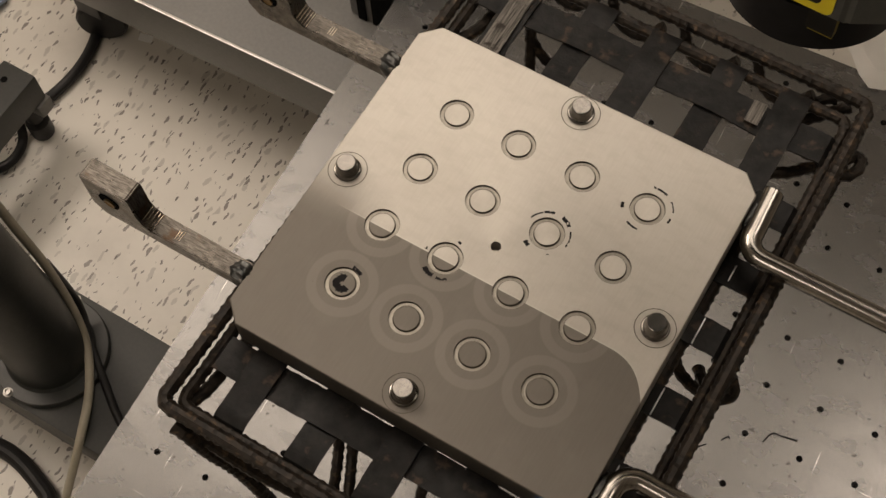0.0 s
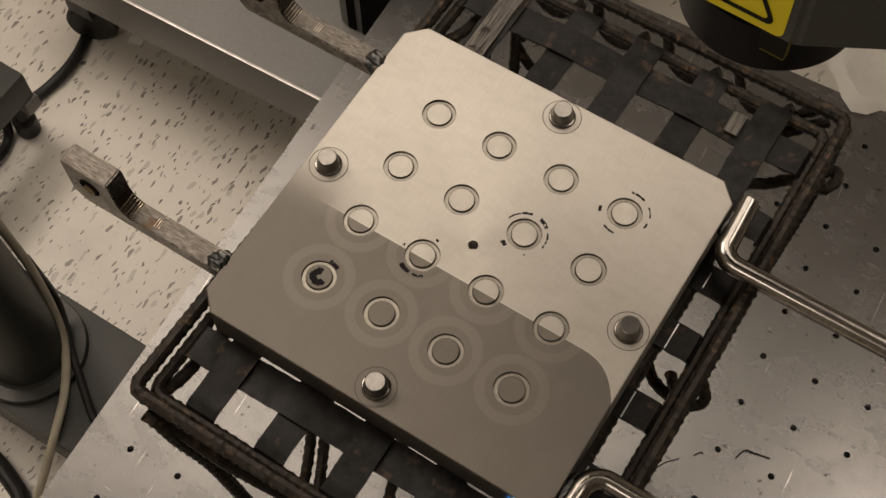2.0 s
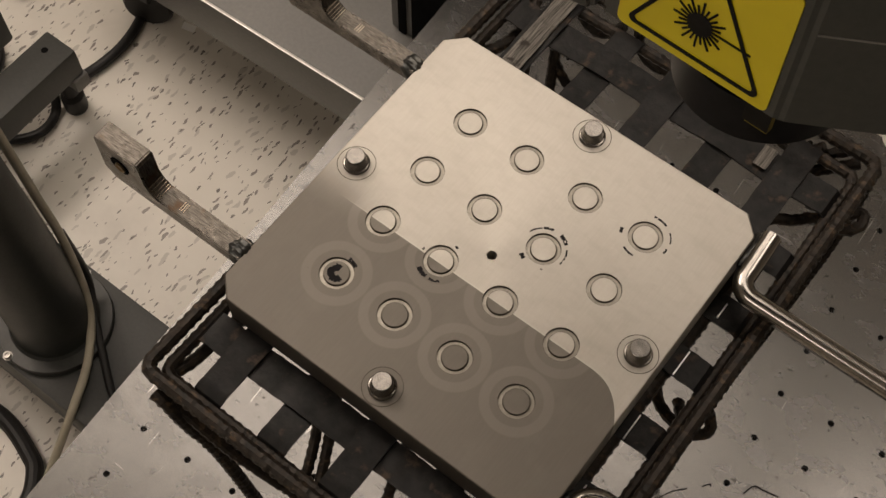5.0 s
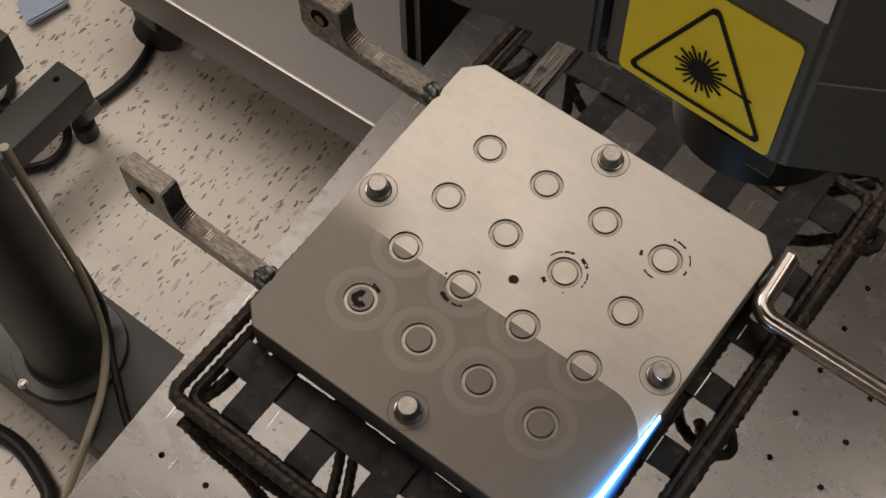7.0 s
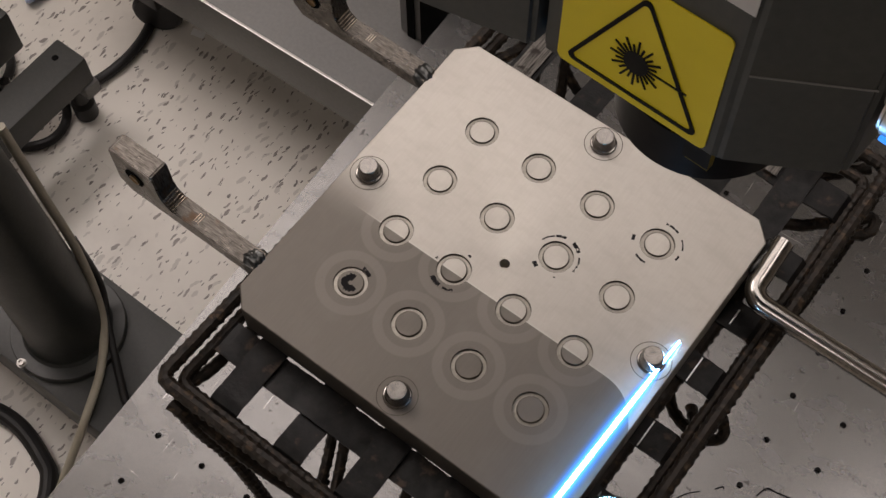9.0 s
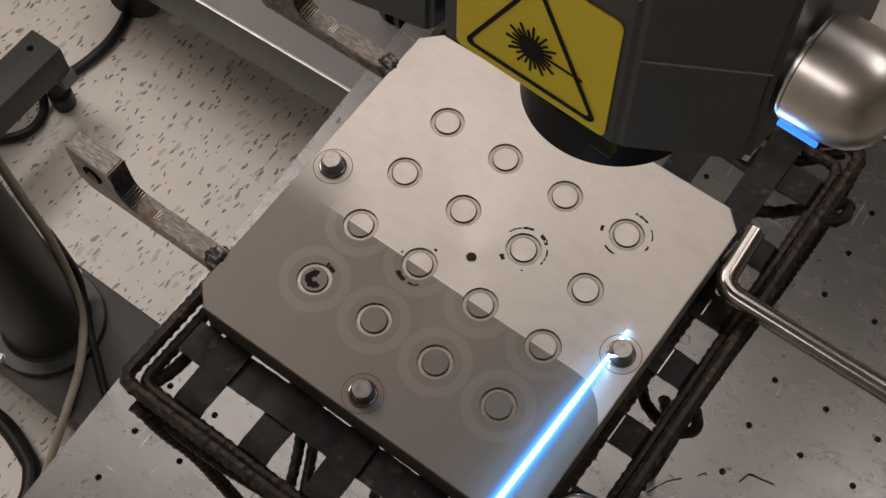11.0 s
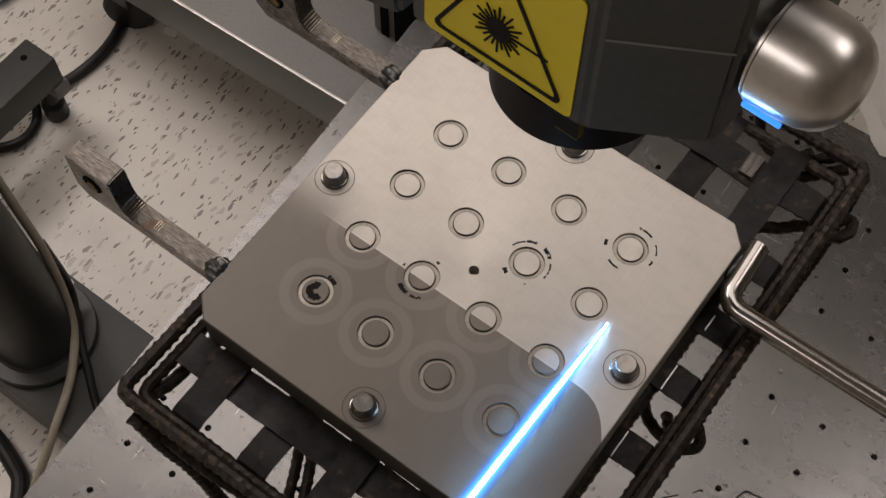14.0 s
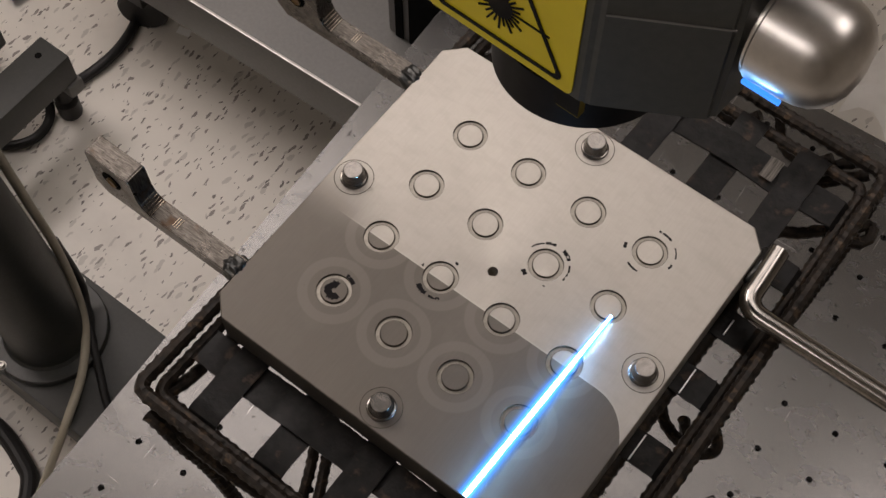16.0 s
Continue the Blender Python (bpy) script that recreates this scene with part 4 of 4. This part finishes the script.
# ---- robot pedestal ----
def build_pedestal():
    t = thing("robot_pedestal", "dark grey steel robot pedestal with a round flanged post", "pedestal")
    cx, cy = -0.570, -0.0395
    beam = part("base_beam", box(-1.20, -0.111, 0.105, -0.22, 0.0375, 0.188, 0.003), PAINT, t, "dark grey painted base beam")
    part("cross_tube", box(-0.9005, -0.55, 0.108, -0.8470, 0.262, 0.160, 0.004), PAINT, t, "dark grey square outrigger tube")
    part("tube_hole", lathe([(0, 0.0002), (0.0045, 0.0002), (0.0048, 0.0)], 16), HOLE, t, "", pose(-0.8795, 0.2370, 0.1602))
    fl = part("flange", lathe([(0.0, 0.0), (0.0670, 0.0), (0.0680, 0.001), (0.0680, 0.010), (0.0670, 0.0112), (0.052, 0.0115), (0.0, 0.0115)], 72), PAINT, t, "round bolted flange", pose(cx, cy, 0.188))
    post = part("post", lathe([(0.0535, 0.0), (0.0500, 0.003), (0.0482, 0.009), (0.0476, 0.03), (0.0465, 0.14), (0.0410, 0.30), (0.0370, 0.42), (0.0370, 0.62), (0.060, 0.625), (0.060, 0.66), (0.0, 0.66)], 72), POST, t, "dark grey round post", pose(cx, cy, 0.1995))
    for x, y in ((-0.5825, 0.0258), (-0.5795, -0.1055), (-0.6340, -0.02)):
        part("flange_bolt", lathe([(0.0058, 0.0), (0.0058, 0.0006), (0.0044, 0.0008), (0.0044, 0.0046), (0.0040, 0.0050), (0.0026, 0.0050), (0.0022, 0.0030), (0.0, 0.0030)], 18), ALU_SIDE, t, "bright socket-head bolt", pose(x, y, 0.1995))
    for y in (0.250, -0.50):
        part("levelling_foot", lathe([(0.0, 0.0), (0.016, 0.0), (0.017, 0.004), (0.017, 0.030), (0.014, 0.036), (0.012, 0.038), (0.012, 0.108), (0.0, 0.108)], 24), BLACK, t, "black rubber foot", pose(-0.886, y, 0.0))
    part("levelling_foot", lathe([(0.0, 0.0), (0.021, 0.0), (0.022, 0.004), (0.022, 0.030), (0.016, 0.036), (0.008, 0.038), (0.008, 0.106), (0.0, 0.106)], 24), BLACK, t, "black rubber foot", pose(-0.26, -0.037, 0.0))
    part("side_box", box(-1.20, -0.109, 0.110, -0.961, 0.2423, 0.190, 0.006), PAINT, t, "dark grey steel box with rounded edges")
    part("levelling_bolt", lathe([(0.0, 0.0), (0.010, 0.0), (0.010, 0.004), (0.005, 0.006), (0.005, 0.085), (0.0085, 0.086), (0.0085, 0.097), (0.0075, 0.100), (0.0, 0.100)], 20), PIN, t, "bright levelling bolt", pose(-0.9510, 0.187, 0.0))
    part("foot_clip", box(-0.880, 0.2400, 0.082, -0.844, 0.266, 0.1075, 0.005), CABP, t, "pale metal end clip")
    return t


def cable(name, pts, r, material, label):
    ob = part(name, sweep(resample(smooth_path(pts, 14), 0.006), r, 14), material)
    return tagged(ob, label, "cable", "cables")


def build_cables():
    cable("cable", [(-1.02, 0.60, 0.009), (-0.9626, 0.4894, 0.009), (-0.9375, 0.4546, 0.009), (-0.9118, 0.4082, 0.009), (-0.9016, 0.3518, 0.009), (-0.9103, 0.2889, 0.010), (-0.925, 0.250, 0.030)], 0.0078, BLACK, "thick black cable curving over the floor")
    cable("cable", [(-0.9200, 0.2450, 0.060), (-0.9000, 0.2250, 0.010), (-0.8900, 0.1850, 0.009), (-0.9148, 0.1500, 0.009), (-0.9497, 0.1442, 0.009), (-1.0000, 0.1800, 0.009), (-1.0300, 0.2400, 0.009), (-1.0900, 0.2700, 0.009)], 0.0070, BLACK, "black cable looped on the floor by the pedestal")
    cable("cable", [(-0.5820, 0.0150, 0.560), (-0.5690, 0.0135, 0.430), (-0.5550, 0.0105, 0.345), (-0.5400, -0.0010, 0.262), (-0.5240, -0.0205, 0.216), (-0.4995, -0.0585, 0.198), (-0.4775, -0.1044, 0.194), (-0.4800, -0.1450, 0.140), (-0.4900, -0.2000, 0.060), (-0.50, -0.28, 0.007)], 0.0051, CABLE_W, "grubby ivory cable hanging down beside the post")
    cable("cable", [(-0.5720, 0.0190, 0.330), (-0.5600, 0.0165, 0.235), (-0.5290, -0.0120, 0.2060), (-0.4931, -0.0386, 0.1955), (-0.4507, -0.0670, 0.1935), (-0.4000, -0.0900, 0.1935)], 0.0050, BLACK, "black cable lying along the base beam")
    cable("cable", [(-0.80, -0.190, 0.012), (-0.70, -0.163, 0.012), (-0.6440, -0.1505, 0.012), (-0.6050, -0.1505, 0.012), (-0.5610, -0.1625, 0.012), (-0.5371, -0.1750, 0.012), (-0.515, -0.215, 0.012), (-0.515, -0.30, 0.012)], 0.0115, BLACK, "thick black cable curving over the floor")


# ---- control cabinet on castors ----
def build_cabinet():
    t = thing("control_cabinet", "grey steel control cabinet with a bright top edge, on black castors", "cabinet", pose(0.0121, 0.0117, 0, 0, 0, 1.7))
    part("body", box(-1.00, 0.394, 0.172, -0.25, 1.02, 0.250, 0.002), CABP, t, "grey painted steel body")
    part("top_edge", box(-1.00, 0.3925, 0.2505, -0.25, 0.3965, 0.2525, 0.0006), CABE, t, "bright worn metal edge")
    part("upright", box(-0.492, 0.505, 0.251, -0.31, 1.02, 0.80, 0.004), CABP, t, "grey painted upright housing")
    part("door_gap", box(-0.4790, 0.5025, 0.252, -0.4680, 0.5048, 0.79), HOLE, t, "black gap beside the door")
    part("door_gap", box(-0.4580, 0.5025, 0.252, -0.380, 0.5048, 0.79), HOLE, t, "black recess")
    for x in (-0.905, -0.30):
        for y in (0.450, 0.98):
            part("castor", lathe([(0.0, -0.014), (0.034, -0.014), (0.038, -0.009), (0.038, 0.009), (0.034, 0.014), (0.0, 0.014)], 28), BLACK, t, "black castor wheel", pose(x, y, 0.038, 90, 0, 25))
            part("castor_fork", box(x - 0.022, y - 0.02, 0.066, x + 0.022, y + 0.02, 0.173, 0.003), BLACK, t)
    return t


def build_clutter():
    bm = box(-0.010, -0.006, 0.0, 0.010, 0.006, 0.0006)
    tagged(part("paper_scrap", bm, SCRAP, None, "", pose(-0.8515, 0.4515, 0.0013, 0, 8, 18)), "small white scrap of paper on the floor", "paper")
    bm = bmesh.new()
    a = [bm.verts.new(p) for p in ((-1.1335, 0.352, 0.002), (-1.0857, 0.3300, 0.010), (-1.0700, 0.402, 0.004), (-1.1500, 0.430, 0.002))]
    b = [bm.verts.new((v.co.x, v.co.y, v.co.z + 0.012)) for v in a]
    bm.faces.new(a[::-1])
    bm.faces.new(b)
    for k in range(4):
        bm.faces.new((a[k], a[(k + 1) % 4], b[(k + 1) % 4], b[k]))
    bmesh.ops.recalc_face_normals(bm, faces=bm.faces)
    bmesh.ops.bevel(bm, geom=bm.edges[:], offset=0.003, segments=2, affect="EDGES")
    tagged(part("folded_sheet", bm, BLUEP), "pale blue folded plastic sheet on the floor", "plastic sheet")
    # a crumpled cloth of paper on the table
    bm = bmesh.new()
    n = 18
    g = [[bm.verts.new((0.26 * i / n, 0.17 * j / n + 0.02 * math.sin(i * 0.9), 0.004 + 0.010 * abs(noise.noise((i * 0.28, j * 0.28, 2.0))) + 0.004 * abs(noise.noise((i * 0.8, j * 0.8, 5.0))))) for j in range(n + 1)] for i in range(n + 1)]
    for i in range(n):
        for j in range(n):
            bm.faces.new((g[i][j], g[i + 1][j], g[i + 1][j + 1], g[i][j + 1])).smooth = True
    bmesh.ops.solidify(bm, geom=bm.faces[:], thickness=0.0012)
    tagged(part("paper_towel", bm, PAPER, None, "", pose(0.040, 0.552, TABLE_Z, 0, 0, 2)), "crumpled white paper towel on the table", "paper towel")
    bm = sweep(resample(smooth_path([(0.1757, 0.1606, 0), (0.1794, 0.1714, 0.001), (0.1872, 0.1734, 0), (0.2016, 0.1765, 0)], 8), 0.002), 0.0007, 8)
    tagged(part("wire_offcut", bm, BLACK, None, "", pose(0, 0, TABLE_Z + 0.0006)), "short bent wire offcut on the table", "wire", "wire offcuts")
    bm = sweep(resample(smooth_path([(0.1165, 0.1050, 0), (0.1205, 0.1145, 0), (0.1260, 0.1250, 0), (0.1345, 0.1345, 0)], 8), 0.002), 0.0005, 8)
    tagged(part("wire_offcut", bm, BLACK, None, "", pose(0, 0, TABLE_Z + 0.0005)), "thin curved wire offcut on the table", "wire", "wire offcuts")
    bm = sweep(resample(smooth_path([(0.1440, 0.1440, 0), (0.1480, 0.1500, 0.0008), (0.1500, 0.1490, 0)], 8), 0.002), 0.0005, 8)
    tagged(part("wire_offcut", bm, BLACK, None, "", pose(0, 0, TABLE_Z + 0.0005)), "tiny curled wire offcut on the table", "wire", "wire offcuts")


def build_tiles(floor):
    s = 0.3048
    bm = box(-s / 2 + 0.00004, -s / 2 + 0.00004, -0.0035, s / 2 - 0.00004, s / 2 - 0.00004, 0.0, 0.00005, seg=1)
    first = part("tile", bm, FLOOR, floor)
    for i in range(-5, 5):
        for j in range(-4, 7):
            ob = first if (i, j) == (-5, -4) else new("tile", first.data)
            ob.parent = floor
            ob.matrix_basis = pose(-0.33 + i * s, 0.05 + j * s, 0)


room_floor = build_room()
build_table()
build_stool()
build_plate()
head = build_head()
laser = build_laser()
build_pedestal()
build_cables()
build_cabinet()
build_clutter()
build_tiles(room_floor)


def motions():
    turn = (-4.57, -2.85, -3.77)
    rows = [(0, 0.053, 0.0334, 1.2528), (0.5, 0.0524, 0.0312, 1.253), (1, 0.0519, 0.0278, 1.2529), (1.5, 0.0512, 0.0245, 1.2528), (2, 0.0496, 0.0219, 1.2526), (2.5, 0.0482, 0.0196, 1.2528), (3, 0.0461, 0.0156, 1.2529), (5.5, 0.0468, -0.0024, 1.2529), (6, 0.0469, -0.0051, 1.253), (6.5, 0.0461, -0.0083, 1.2532), (7, 0.0443, -0.0112, 1.2535), (7.5, 0.042, -0.0153, 1.2537), (8, 0.0386, -0.0187, 1.2536), (8.5, 0.0357, -0.0208, 1.2534), (9, 0.0326, -0.0228, 1.2533), (11.5, 0.013, -0.0309, 1.2523), (12, 0.0095, -0.0299, 1.2521), (12.5, 0.0066, -0.0293, 1.2521), (13, 0.0035, -0.0286, 1.2523), (13.5, 0.0012, -0.0289, 1.2522), (14, -0.0017, -0.0297, 1.2522), (14.5, -0.0042, -0.03, 1.2521), (15, -0.0069, -0.0293, 1.2521), (15.5, -0.0086, -0.029, 1.2523), (16, -0.0136, -0.0276, 1.252)]
    walk(head, [(t, pose(x, y, z, *turn)) for t, x, y, z in rows])
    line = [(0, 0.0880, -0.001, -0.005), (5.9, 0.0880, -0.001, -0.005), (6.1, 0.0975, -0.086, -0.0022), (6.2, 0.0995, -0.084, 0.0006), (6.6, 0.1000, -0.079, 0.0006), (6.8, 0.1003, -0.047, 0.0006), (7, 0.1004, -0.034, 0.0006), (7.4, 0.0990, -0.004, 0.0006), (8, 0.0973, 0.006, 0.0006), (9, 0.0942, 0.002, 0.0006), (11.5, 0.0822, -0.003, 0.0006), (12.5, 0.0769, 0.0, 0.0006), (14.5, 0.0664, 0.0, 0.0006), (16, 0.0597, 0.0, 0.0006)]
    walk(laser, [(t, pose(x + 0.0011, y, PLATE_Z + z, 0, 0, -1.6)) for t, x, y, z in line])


motions()
